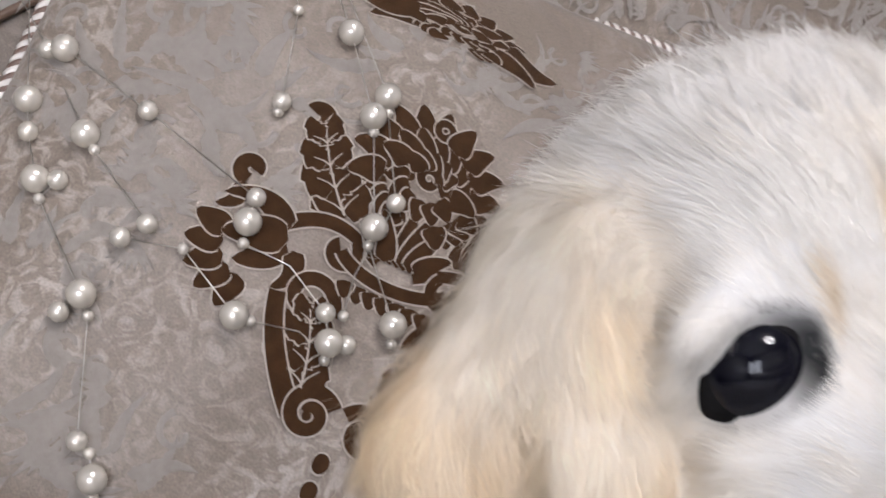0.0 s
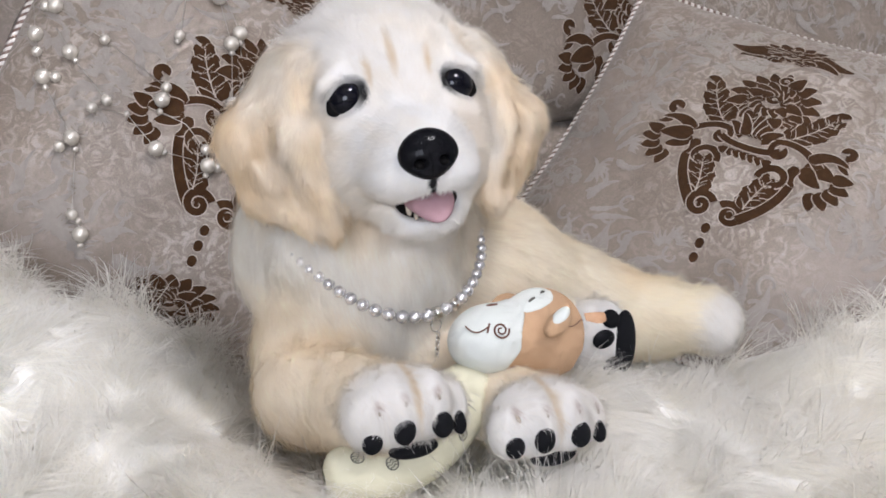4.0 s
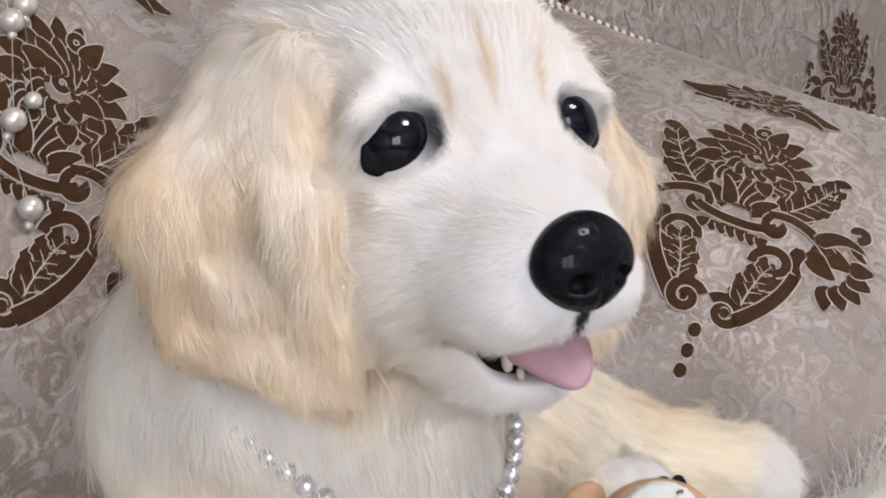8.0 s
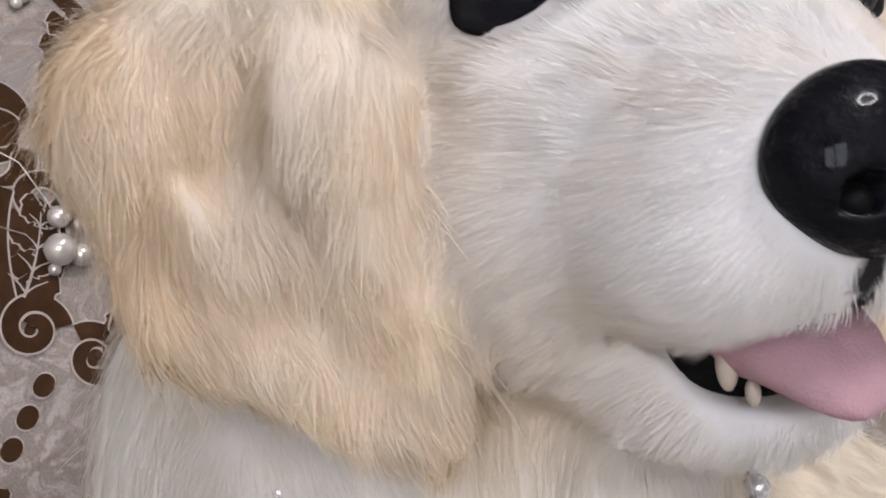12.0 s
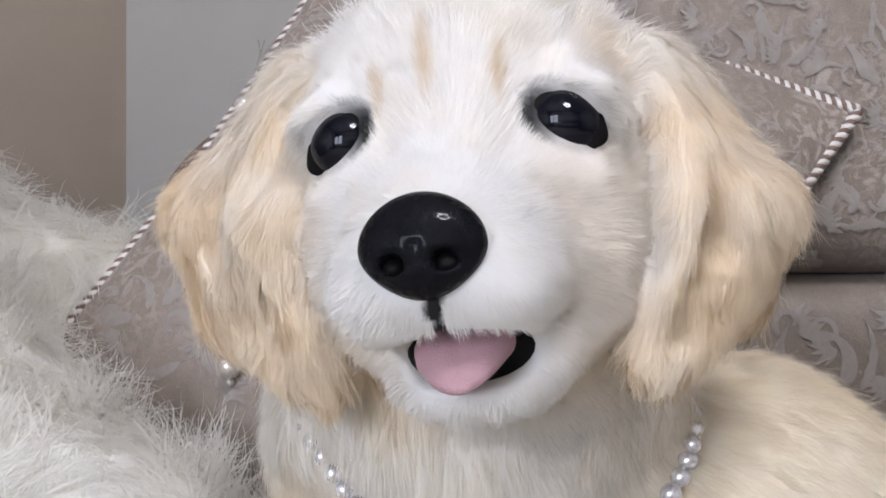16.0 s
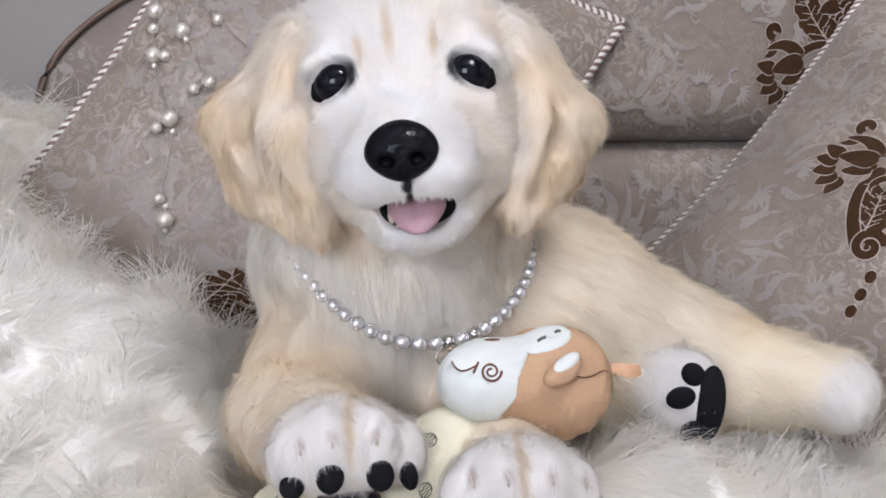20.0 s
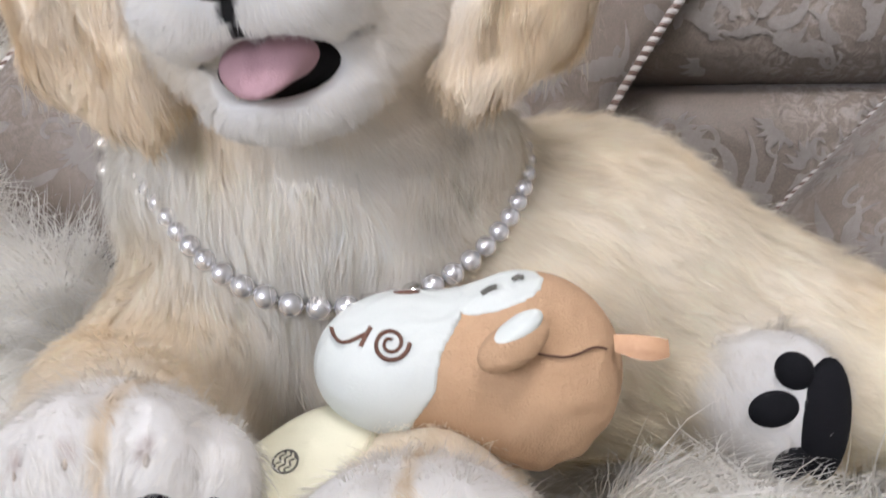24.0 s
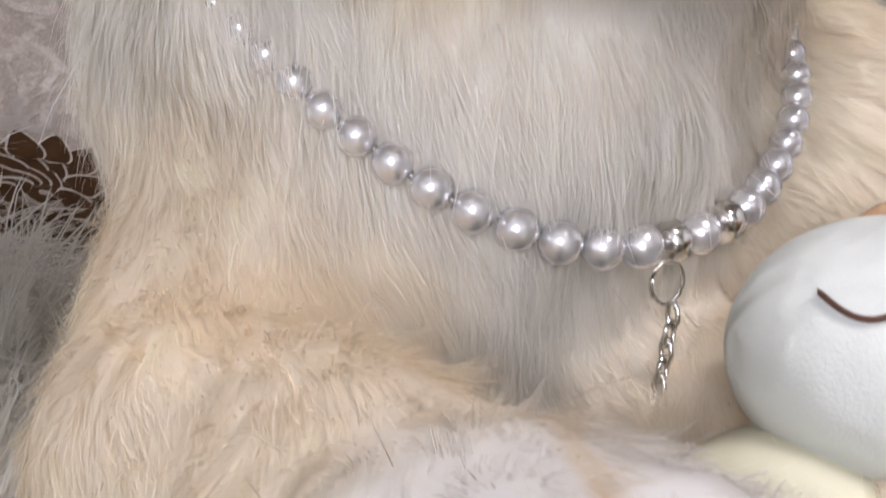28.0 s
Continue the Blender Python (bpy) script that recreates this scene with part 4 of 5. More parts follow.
SEATS = [eye_seat(c, s) for c, s in EYES]
for (q, ne, m), (_, s) in zip(SEATS, EYES):  # fur-covered upper lids and lower ledges
    at = lambda x, y, z: q + m @ (np.array([s * x, -y, z]) / 1000)
    DOG += [cone(at(14, -3.5, 9.5), at(4, -0.5, 13), 0.0018, 0.0024, 0.006, FACE), cone(at(4, -0.5, 13), at(-6, -3, 15), 0.0026, 0.0018, 0.010, FACE),
            cone(at(15, -1.5, -11), at(-8, -0.5, -13), 0.003, 0.0035, 0.007, FACE)]
dv, dq, dgroup = surface_nets(dog_form, (-0.10, 0.255, -0.02), (0.325, 0.57, 0.305), 0.0025)
dn = slope(dog_form, dv)


def near_solid(p, grow=0.0):
    """True where a strand would grow out of an eye, the nose, a pad or the mouth."""
    bad = volume(MOUTH, p) < 0.0015
    bad |= volume(ell(NOSE_AT, (0.0172 + grow, 0.014 + grow, 0.0145 + grow), 0, 0, HR), p) < 0
    for q, _, m in SEATS:
        bad |= volume(ell(q, (0.0124 + grow, 0.02, 0.0094 + grow), 0, 0, m), p) < 0
    for c, r, m in PADS:
        bad |= volume(ell(c, r + 0.0003 + grow, 0, 0, m), p) < 0
    return bad


TONES = np.array([(0.905, 0.885, 0.855), (0.905, 0.895, 0.88), (0.91, 0.84, 0.74), (0.945, 0.915, 0.86), (0.935, 0.865, 0.735), (0.935, 0.85, 0.715), (0.86, 0.84, 0.81), (0.915, 0.90, 0.88), (0.925, 0.86, 0.71)])
LENGTHS = np.array([0.0085, 0.0055, 0.0108, 0.015, 0.014, 0.013, 0.0085, 0.013, 0.013])


def spread(values, group, quads, rounds):
    """Per-vertex values by group, evened out over the surface."""
    out = values[group].astype(float)
    out = out.reshape(len(group), -1)
    e = np.concatenate([quads[:, [0, 1]], quads[:, [1, 2]], quads[:, [2, 3]], quads[:, [3, 0]]])
    deg = np.bincount(e[:, 0], minlength=len(out)) + np.bincount(e[:, 1], minlength=len(out)) + 1.0
    for _ in range(rounds):
        acc = out.copy()
        for c in range(out.shape[1]):
            acc[:, c] += np.bincount(e[:, 0], out[e[:, 1], c], len(out)) + np.bincount(e[:, 1], out[e[:, 0], c], len(out))
        out = acc / deg[:, None]
    return out


CLAWS = ((-0.0565, 0.288, 0.067), (-0.0425, 0.283, 0.071), (-0.0220, 0.2825, 0.0715), (0.0195, 0.2665, 0.054), (0.0345, 0.261, 0.0555), (0.0555, 0.2605, 0.0545), (0.0735, 0.267, 0.049))


def dog_tone(p, tone, group):
    """Colour of the coat: white face, cream body, peach where the ears and seams were brushed with dye; tan in the ear
    folds and between the toes; warm shade of the right cheek and throat put into the colour.
    """
    tone = tone.copy()
    peach, tan = np.array([0.93, 0.775, 0.56]), np.array([0.66, 0.50, 0.29])
    ear = (group == EAR) * np.clip(0.46 + 0.55 * value_noise(p, 60, 3) + 0.25 * (0.2 - p[:, 2]) / 0.05, 0, 0.75)
    tone += ear[:, None] * (peach - tone)
    body = np.isin(group, (LEG, BODY, HIND, NECK)) * np.clip(0.1 + 0.4 * value_noise(p, 35, 5), 0, 0.45)
    tone += body[:, None] * (np.array([0.91, 0.79, 0.61]) - tone)
    face = np.isin(group, (FACE, MUZZLE, CROWN)) * np.clip(0.05 + 0.35 * value_noise(p, 75, 6), 0, 0.4)
    tone += face[:, None] * (np.array([0.90, 0.825, 0.71]) - tone)
    # peach at H(36, 12, -32) and H(26, 40, -72) paints in warm shade
    for c, r, amt, col in ((H(-2, 0, 20), (0.003, 0.025, 0.013), 0.7, tan), (H(-17, 0, 12), (0.0024, 0.02, 0.009), 0.8, tan), (H(18, 0, 14), (0.0024, 0.02, 0.009), 0.8, tan), ((-0.0505, 0.386, 0.240), (0.008, 0.02, 0.020), 0.6, peach), ((0.0705, 0.372, 0.246), (0.008, 0.02, 0.020), 0.6, peach), ((0.245, 0.45, 0.09), (0.026, 0.03, 0.022), 0.5, peach), (H(-44, 22, 16), (0.009, 0.02, 0.016), 0.5, peach), (H(46, 22, 16), (0.009, 0.02, 0.016), 0.5, peach),
                           (H(-38, 12, -24), (0.016, 0.022, 0.022), 0.45, peach), (H(-22, 0, -17), (0.007, 0.02, 0.005), 0.4, peach), (H(36, 12, -32), (0.018, 0.035, 0.036), 0.45, peach), (H(26, 40, -72), (0.026, 0.04, 0.02), 0.45, peach), (H(-30, 40, -72), (0.02, 0.04, 0.03), 0.6, peach), ((-0.045, 0.40, 0.085), (0.03, 0.03, 0.008), 0.6, peach), ((-0.078, 0.395, 0.2), (0.009, 0.004, 0.03), 0.55, tan), ((0.104, 0.378, 0.2), (0.009, 0.004, 0.03), 0.5, tan),
                           ((-0.0325, 0.30, 0.075), (0.0026, 0.04, 0.022), 0.75, tan), ((0.0445, 0.28, 0.058), (0.0026, 0.04, 0.022), 0.75, tan)) + tuple((np.array(q) + (0, 0.004, 0.002), (0.0022, 0.02, 0.0030), 0.8, np.array([0.42, 0.33, 0.29])) for q in CLAWS):
        q = np.linalg.norm((p - c) @ HR / np.array(r), axis=1)
        tone += (amt * np.clip(1.3 - q, 0, 1))[:, None] * (col - tone)
    top = (group == EAR) * np.clip((p[:, 2] - 0.235) / 0.035, 0, 1) * 0.6
    tone += top[:, None] * (np.array([0.93, 0.90, 0.85]) - tone)
    return tone


def dog_way(p, n, group):
    """The way the coat is brushed."""
    flow = np.zeros_like(p)
    face = np.isin(group, (FACE, MUZZLE, CROWN))
    flow[face] = unit(p[face] - H(3, -40, -26)) + np.array([0, 0.3, 0])
    flow[group == EAR] = (0.0, -0.05, -1.0)
    flow[group == EAR, 0] += np.sign(p[group == EAR, 0] - 0.012) * 0.25 * np.clip((p[group == EAR, 2] - 0.24) / 0.03, 0, 1) - np.sign(p[group == EAR, 0] - 0.012) * 0.22 * np.clip((0.215 - p[group == EAR, 2]) / 0.03, 0, 1)
    flow[group == NECK] = (0.1, -0.25, -1.0)
    flow[group == BODY] = (0.8, -0.15, -0.6)
    flow[group == LEG] = (0.0, -0.8, -0.55)
    flow[group == PAW] = (0.0, -0.5, -0.3)
    flow[group == HIND] = (0.75, -0.6, -0.35)
    flow[:, 0] += 0.35 * value_noise(p, 90, 11)
    flow[:, 1] += 0.3 * value_noise(p, 80, 12)
    flow[:, 2] += 0.25 * value_noise(p, 85, 13)
    return unit(flow - (flow * n).sum(1, keepdims=True) * n)


def lid_dark(p, q, m, s):
    """Dark short fur round the inner half of an eye."""
    e = (p - q) @ m * 1000
    r = np.linalg.norm(e / np.array([13.5, 14, 11]), axis=1)
    inner = np.clip(-s * e[:, 0] / 9, 0, 1) * np.clip(1.0 - np.maximum(e[:, 2], 0) / 14, 0, 1)
    return np.clip((1.04 + 0.20 * inner - r) / 0.2, 0, 1) * (0.1 + 0.9 * inner)


def build_dog(count):
    rng = np.random.RandomState(21)
    tone = spread(TONES, dgroup, dq, 24)
    length = spread(LENGTHS, dgroup, dq, 6)[:, 0]
    skin_tone = dog_tone(dv, tone, dgroup)
    sloc = (dv - HM) @ HR * 1000
    # shade of the lip cleft, painted into the skin tone
    skin_tone[(np.abs(sloc[:, 0]) < 2.2) & (sloc[:, 2] < -47) & (sloc[:, 2] > -66) & (sloc[:, 1] < -28)] = 0.02
    skin_tone[volume(MOUTH, dv) < -0.0006] = 0.012
    for (q, ne, m), (_, s) in zip(SEATS, EYES):
        skin_tone += (lid_dark(dv, q, m, s) ** 0.6)[:, None] * (0.015 - skin_tone)
    brushed = spread(dog_way(dv, dn, dgroup), np.arange(len(dv)), dq, 9)
    tris = np.concatenate([dq[:, [0, 1, 2]], dq[:, [0, 2, 3]]])
    mid = dv[tris].mean(1)
    weight = np.where(mid[:, 2] < 0.0, 0.05, 1.0) * np.where((mid[:, 1] > 0.47) & (mid[:, 0] < 0.1), 0.25, 1.0)
    weight *= np.where(np.isin(dgroup[tris[:, 0]], (FACE, MUZZLE)), 2.6, np.where(dgroup[tris[:, 0]] == EAR, 2.3, np.where(dgroup[tris[:, 0]] == NECK, 1.7, 1.0)))
    pick, w = sample_surface(dv, tris, weight, count, rng)
    t = tris[pick]
    blend = lambda a: (a[t] * (w[..., None] if a.ndim > 1 else w)).sum(1)
    p, n = blend(dv), unit(blend(dn))
    g = dgroup[t[:, 0]]
    keep = ~near_solid(p)
    p, n, g, t, w = p[keep], n[keep], g[keep], t[keep], w[keep]
    L, c = blend(length), dog_tone(p, blend(tone), g)
    muzzle_dist = np.linalg.norm(p - H(3, -40, -30), axis=1)
    L = np.where(np.isin(g, (FACE, MUZZLE)), np.minimum(L, 0.003 + 0.09 * muzzle_dist), L)
    pad_dist = np.min([volume(ell(c, r, 0, 0, m), p) for c, r, m in PADS], axis=0)
    L = L * np.clip(0.45 + pad_dist / 0.010, 0.45, 1.0)
    eye_dist = np.minimum(*[np.linalg.norm(p - e, axis=1) for e, _ in EYES])
    L = np.minimum(L, 0.002 + 0.35 * np.maximum(eye_dist - 0.008, 0))
    L = L * rng.uniform(0.65, 1.15, len(L)) * (1 + 0.25 * value_noise(p, 160, 8))
    tuft = np.where(g == NECK, 0.15, np.where(g == EAR, 0.12, 0.17))[:, None] * np.stack([value_noise(p, 420, s) for s in (31, 32, 33)], 1) + 0.08 * rng.normal(size=p.shape)
    cell = np.floor(p / 0.0065 + 0.7 * np.stack([value_noise(p, 130, s) for s in (34, 35, 36)], 1)).astype(np.int64)
    lock = (cell[:, 0] * 7919 + cell[:, 1] * 104729 + cell[:, 2] * 1299709) % 65536
    table = np.random.RandomState(19).normal(size=(65536, 5))
    shaggy = np.where(np.isin(g, (FACE, MUZZLE)), 0.06, np.where(g == PAW, 0.22, np.where(g == EAR, 0.15, np.where(g == NECK, 0.10, 0.15))))[:, None]
    tuft = tuft + shaggy * table[lock, :3]
    c = c * (1 + np.where(np.isin(g, (FACE, MUZZLE, CROWN)), 0.02, 0.035)[:, None] * table[lock, 3:4])
    L = L * (1 + 0.13 * table[lock, 4]).clip(0.6, 1.4)
    way = unit(blend(brushed) * 0.85 + n * (np.where(L < 0.009, 0.46, np.where(g == PAW, 0.5, np.where(g == EAR, 0.24, np.where(g == CROWN, 0.42, np.where(g == NECK, 0.2, 0.3)))))[:, None] + 0.18 * rng.uniform(size=(len(p), 1))) + tuft)
    loc = (p - HM) @ HR * 1000
    seg = np.clip(((p - H(-1, -50, -50)) @ (H(1, -46, -63) - H(-1, -50, -50))) / np.sum((H(1, -46, -63) - H(-1, -50, -50)) ** 2), 0, 1)
    cleft = np.linalg.norm(p - H(-1, -50, -50) - seg[:, None] * (H(1, -46, -63) - H(-1, -50, -50)), axis=1) < 0.0036
    cleft |= (np.abs(loc[:, 0]) < 1.8) & (loc[:, 2] < -47) & (loc[:, 2] > -66) & (loc[:, 1] < -28)
    # the cleft's shade again, here in the hair colour
    c[cleft] = (0.03, 0.025, 0.025)
    L[cleft] *= 0.5
    stray = rng.uniform(size=len(p)) < np.where(np.isin(g, (FACE, MUZZLE)), 0.004, np.where(np.isin(g, (LEG, BODY, NECK)), 0.012, 0.03))
    L = np.where(stray, L * rng.uniform(1.2, 1.8, len(L)), L)
    way = np.where(stray[:, None], unit(way + 0.3 * n + 0.2 * rng.normal(size=p.shape)), way)
    for (q, ne, m), (_, s) in zip(SEATS, EYES):
        dark = lid_dark(p, q, m, s)
        c = c + (dark ** 0.6 * rng.uniform(0.85, 1.0, len(p)))[:, None] * (0.02 - c)
        L = L * (1 - 0.55 * dark)
    for (q, ne, m), (_, s) in zip(SEATS, EYES):
        e = (p - q) @ m * 1000
        r = np.hypot(e[:, 0] / 13.5, e[:, 2] / 11)
        lid = (e[:, 2] > 1) & (r < 1.6) & (s * e[:, 0] > -7) & (np.abs(e[:, 1]) < 15) & np.isin(g, (FACE, CROWN))
        over = unit(m @ np.array([s * 0.8, -0.35, -0.55]))
        way[lid] = unit(0.5 * way[lid] + 0.9 * over + 0.28 * rng.normal(size=(lid.sum(), 3)))
        L[lid] = rng.uniform(0.0035, 0.0085, lid.sum())
    c = c + (0.6 * np.clip(1 - eye_dist / 0.0140, 0, 1) ** 0.7)[:, None] * (0.03 - c)
    c = np.clip(c * (1 + np.where(np.isin(g, (FACE, MUZZLE, CROWN)), 0.02, 0.045)[:, None] * rng.normal(size=(len(p), 1))), 0.012, 0.97)
    width = np.where(L < 0.009, 0.00017, np.where(g == EAR, 0.00018, 0.00021)) * rng.uniform(0.7, 1.3, len(p))
    vs, polys, tones, norms, count = [dv], [(dq, 0)], [skin_tone], [dn], len(dv)
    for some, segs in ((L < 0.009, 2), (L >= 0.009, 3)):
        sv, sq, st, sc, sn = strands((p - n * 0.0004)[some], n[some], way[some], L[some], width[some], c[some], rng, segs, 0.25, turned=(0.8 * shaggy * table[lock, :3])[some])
        vs.append(sv)
        polys += [(sq + count, 0), (st + count, 0)]
        tones.append(sc)
        norms.append(sn)
        count += len(sv)

    def solid(me, mat, m):
        nonlocal count
        co = np.array([v.co for v in me.verts])
        co = co @ m[0].T + m[1]
        me.normal_update()
        nn = np.array([v.normal for v in me.verts]) @ m[0].T
        for k in (3, 4):
            fs = [[v.index for v in f.verts] for f in me.faces if len(f.verts) == k]
            if fs:
                polys.append((np.array(fs) + count, mat))
        vs.append(co)
        tones.append(np.full((len(co), 3), 0.02))
        norms.append(unit(nn))
        count += len(co)
        me.free()

    for (c, s), (q, ne, m) in zip(EYES, SEATS):
        solid(ball_mesh(1.0, 40, 28, (0.0122, 0.0110, 0.0112)), 2, (m, q - ne * 0.0066))
        rim = ball_mesh(1.0, 48, 16)
        for v in rim.verts:
            v.co = Vector((v.co.x * 0.0134, v.co.y * 0.0020, v.co.z * 0.0103 * (1 - 0.40 * v.co.x ** 2)))
        solid(rim, 3, (m, q - ne * 0.0011))
    nose = ball_mesh(1.0, 64, 56)
    for v in nose.verts:
        x, y, z = v.co
        top = 1.0 + 0.10 * (1 - x * x) * (z > 0)
        w = 0.0178 * (1 - 0.24 * max(0, -z) ** 1.6) * (1 + 0.04 * max(0, z))
        d = 0.0105
        for sx in (-0.42, 0.42):
            if y < 0:
                d *= 1 - 0.75 * math.exp(-((((x - sx) / 0.19) ** 2 + ((z + 0.30) / 0.19) ** 2)) ** 2)
                d *= 1 - 0.2 * math.exp(-(((x - 1.7 * sx) / 0.24) ** 2 + ((z + 0.42) / 0.07) ** 2))
        if y < 0 and z < 0.1:
            d *= 1 - 0.16 * math.exp(-(x / 0.05) ** 2)
        v.co = Vector((x * w, y * d, z * 0.0140 * top))
    solid(nose, 1, (HR @ tilt(-6, 0, 0), NOSE_AT))
    # matte black plugs: the shade of the nostril hollows put in as colour
    for sx in (-0.0072, 0.0072):
        solid(ball_mesh(1.0, 16, 12, (0.0031, 0.0034, 0.0027)), 3, (HR, NOSE_AT + HR @ np.array([sx, -0.0040, -0.0046])))
    cavity = ball_mesh(1.0, 24, 16, (0.0205, 0.016, 0.011))
    solid(cavity, 3, (HR, H(3, -10, -66)))
    tongue = ball_mesh(1.0, 36, 20)
    for v in tongue.verts:
        x, y, z = v.co
        v.co = Vector((x * 0.0148, y * 0.020, z * 0.0080 - 0.0105 * max(0, -y) ** 2 - 0.0016 * math.exp(-(x / 0.12) ** 2) * (z > 0)))
    solid(tongue, 4, (HR, H(2.5, -21, -64)))
    tooth = ball_mesh(1.0, 12, 8, (0.0019, 0.0019, 0.0042))
    solid(tooth, 5, (HR, H(-10.5, -22.5, -67.5)))
    solid(ball_mesh(1.0, 10, 8, (0.0014, 0.0014, 0.0024)), 5, (HR, H(-7.5, -25, -72)))
    for c in CLAWS:
        solid(ball_mesh(1.0, 12, 8, (0.0012, 0.0038, 0.0019)), 5, (tilt(28, 0, 0), np.array(c) + (0, 0.0042, -0.001)))
    for c, r, m in PADS:
        solid(ball_mesh(1.0, 20, 12, tuple(r)), 6, (m, c))
    me = mesh_of("stuffed_toy_dog", np.concatenate(vs), polys, [FUR, NOSE, EYE, RIM, TONGUE, TOOTH, PAD])
    add_tones(me, np.concatenate(tones), np.concatenate(norms))
    ob = new("stuffed_toy_dog", me)
    return tagged(ob, "lifelike stuffed toy dog, cream and white fur, on fur rug", "stuffed toy")


build_dog(DOG_HAIRS)


# ---- the long-haired rug thrown over seat and arm ----
def build_rug(count):
    rng = np.random.RandomState(5)
    xs, ys = np.linspace(-0.62, 0.95, 160), np.linspace(-0.12, 0.92, 108)
    X, Y = np.meshgrid(xs, ys)
    Zr = rug_height(X, Y)
    v = np.stack([X, Y, Zr], -1).reshape(-1, 3)
    k = len(xs)
    i = (np.arange(len(ys) - 1)[:, None] * k + np.arange(k - 1)[None]).ravel()
    q = np.stack([i, i + 1, i + k + 1, i + k], 1)
    gx, gy = np.gradient(Zr, ys, xs)[::-1]
    n = unit(np.stack([-gx, -gy, np.ones_like(gx)], -1)).reshape(-1, 3)
    tris = np.concatenate([q[:, [0, 1, 2]], q[:, [0, 2, 3]]])
    mid = v[tris].mean(1)
    weight = np.where((mid[:, 0] > 0.75) | (mid[:, 0] < -0.5) | (mid[:, 1] < 0.02), 0.15, 1.0)
    weight *= np.where(mid[:, 1] > 0.72, np.where(mid[:, 0] < -0.12, 1.0, 0.03), 1.0)
    near = (mid[:, 0] > -0.2) & (mid[:, 0] < 0.35) & (mid[:, 1] < 0.5)
    weight *= np.where(near, 1.7, 1.0)
    pick, w = sample_surface(v, tris, weight, count, rng)
    t = tris[pick]
    p, nn = (v[t] * w[..., None]).sum(1), unit((n[t] * w[..., None]).sum(1))
    over = p + nn * 0.012
    keep = dog_form(over)[0] > 0.004
    rel = over - frame_b[0]
    in_b = (np.abs(rel @ frame_b[1]) < 0.18) & (np.abs(rel @ frame_b[2]) < 0.18) & (np.abs(rel @ frame_b[3]) < 0.045)
    rel = over - frame_a[0]
    in_a = (np.abs(rel @ frame_a[1]) < 0.175) & (np.abs(rel @ frame_a[2]) < 0.175) & (np.abs(rel @ frame_a[3]) < 0.045)
    keep &= ~in_b & ~in_a
    p, nn = p[keep], nn[keep]
    cell = 0.017
    key = np.floor(p[:, :2] / cell + 0.6 * np.stack([value_noise(p, 60, 41), value_noise(p, 60, 42)], 1)).astype(int)
    lock = (key[:, 0] * 7919 + key[:, 1] * 104729) % 65536
    table = np.random.RandomState(9).normal(size=(65536, 4))
    lean = np.stack([value_noise(p, 14, 51), value_noise(p, 14, 52) - 0.35, 0 * p[:, 0]], 1) * 0.9
    lean[:, :2] += 0.55 * table[lock, :2]
    lean[:, 2] -= 0.8 * np.clip(1 - nn[:, 2], 0, 1)
    lean -= (lean * nn).sum(1, keepdims=True) * nn
    way = unit(nn * (0.30 + 0.1 * table[lock, 2:3]) + lean + 0.14 * rng.normal(size=p.shape))
    L = 0.050 * (1 + 0.25 * table[lock, 3]).clip(0.5, 1.5) * rng.uniform(0.7, 1.15, len(p))
    curl = np.cross(way, nn) * (0.0045 * (1 + 0.5 * table[lock, 1])[:, None]) + 0.0012 * rng.normal(size=p.shape)
    phase = 2.2 * table[lock, 0] + 0.35 * rng.normal(size=len(p))
    shade = np.clip(0.5 + 0.5 * value_noise(p, 25, 61), 0, 1)[:, None]
    tone = np.array([0.96, 0.94, 0.90]) * (1 - shade) + np.array([0.97, 0.965, 0.95]) * shade
    tone = np.clip(tone * (1 - 0.035 * np.abs(rng.normal(size=(len(p), 1))) + 0.02 * table[lock, 3:4]), 0.05, 0.98)
    sv, sq, st, sc, sn = strands(p, nn, way, L, np.where((p[:, 0] > -0.2) & (p[:, 0] < 0.35) & (p[:, 1] < 0.5), 0.00052, 0.00080) * rng.uniform(0.6, 1.3, len(p)), tone, rng, 4, 0.3, (curl, phase), (0.015, 0.035, 0.09), 0.16 * table[lock, :3])
    rug = thing("fur_rug", (0.1, 0.3, -0.022), "white long-haired faux fur rug thrown over the sofa seat and arm", "rug")
    shift = Matrix.Translation((-0.1, -0.3, 0.022))
    under = v - n * 0.006
    part("backing", mesh_of("backing", np.concatenate([v, under]), [(q, 0), (q[:, ::-1] + len(v), 0)], [BACKING]), None, rug, "off-white woven backing", shift)
    me = mesh_of("pile", sv, [(sq, 0), (st, 0)], [RUG_FUR])
    add_tones(me, sc, sn)
    part("shag", me, None, rug, "long silky white hair in loose locks", shift)["kind"] = "stuff"


build_rug(RUG_HAIRS)


# ---- plush monkey rattle under the paws ----
def cushion(c, r, turn=None, seg=28, rings=18, fold=0.0):
    bm = ball_mesh(1.0, seg, rings)
    m = Matrix.Identity(3) if turn is None else Euler([radians(a) for a in turn]).to_matrix()
    for v in bm.verts:
        q = Vector([v.co[i] * r[i] for i in range(3)])
        q *= 1 + fold * math.sin(7 * math.atan2(v.co.z, v.co.x)) * (1 - abs(v.co.y))
        v.co = m @ q + Vector(c)
    return bm


monkey = thing("plush_monkey_rattle", (0.05, 0.33, 0.02), "small plush monkey rattle, caramel head and spotted yellow body", "stuffed toy")
MK = [MK_WHITE, MK_BROWN, MK_YELLOW, THREAD, INK, TAG]
mk_shift = Matrix.Translation((-0.05, -0.33, -0.02))


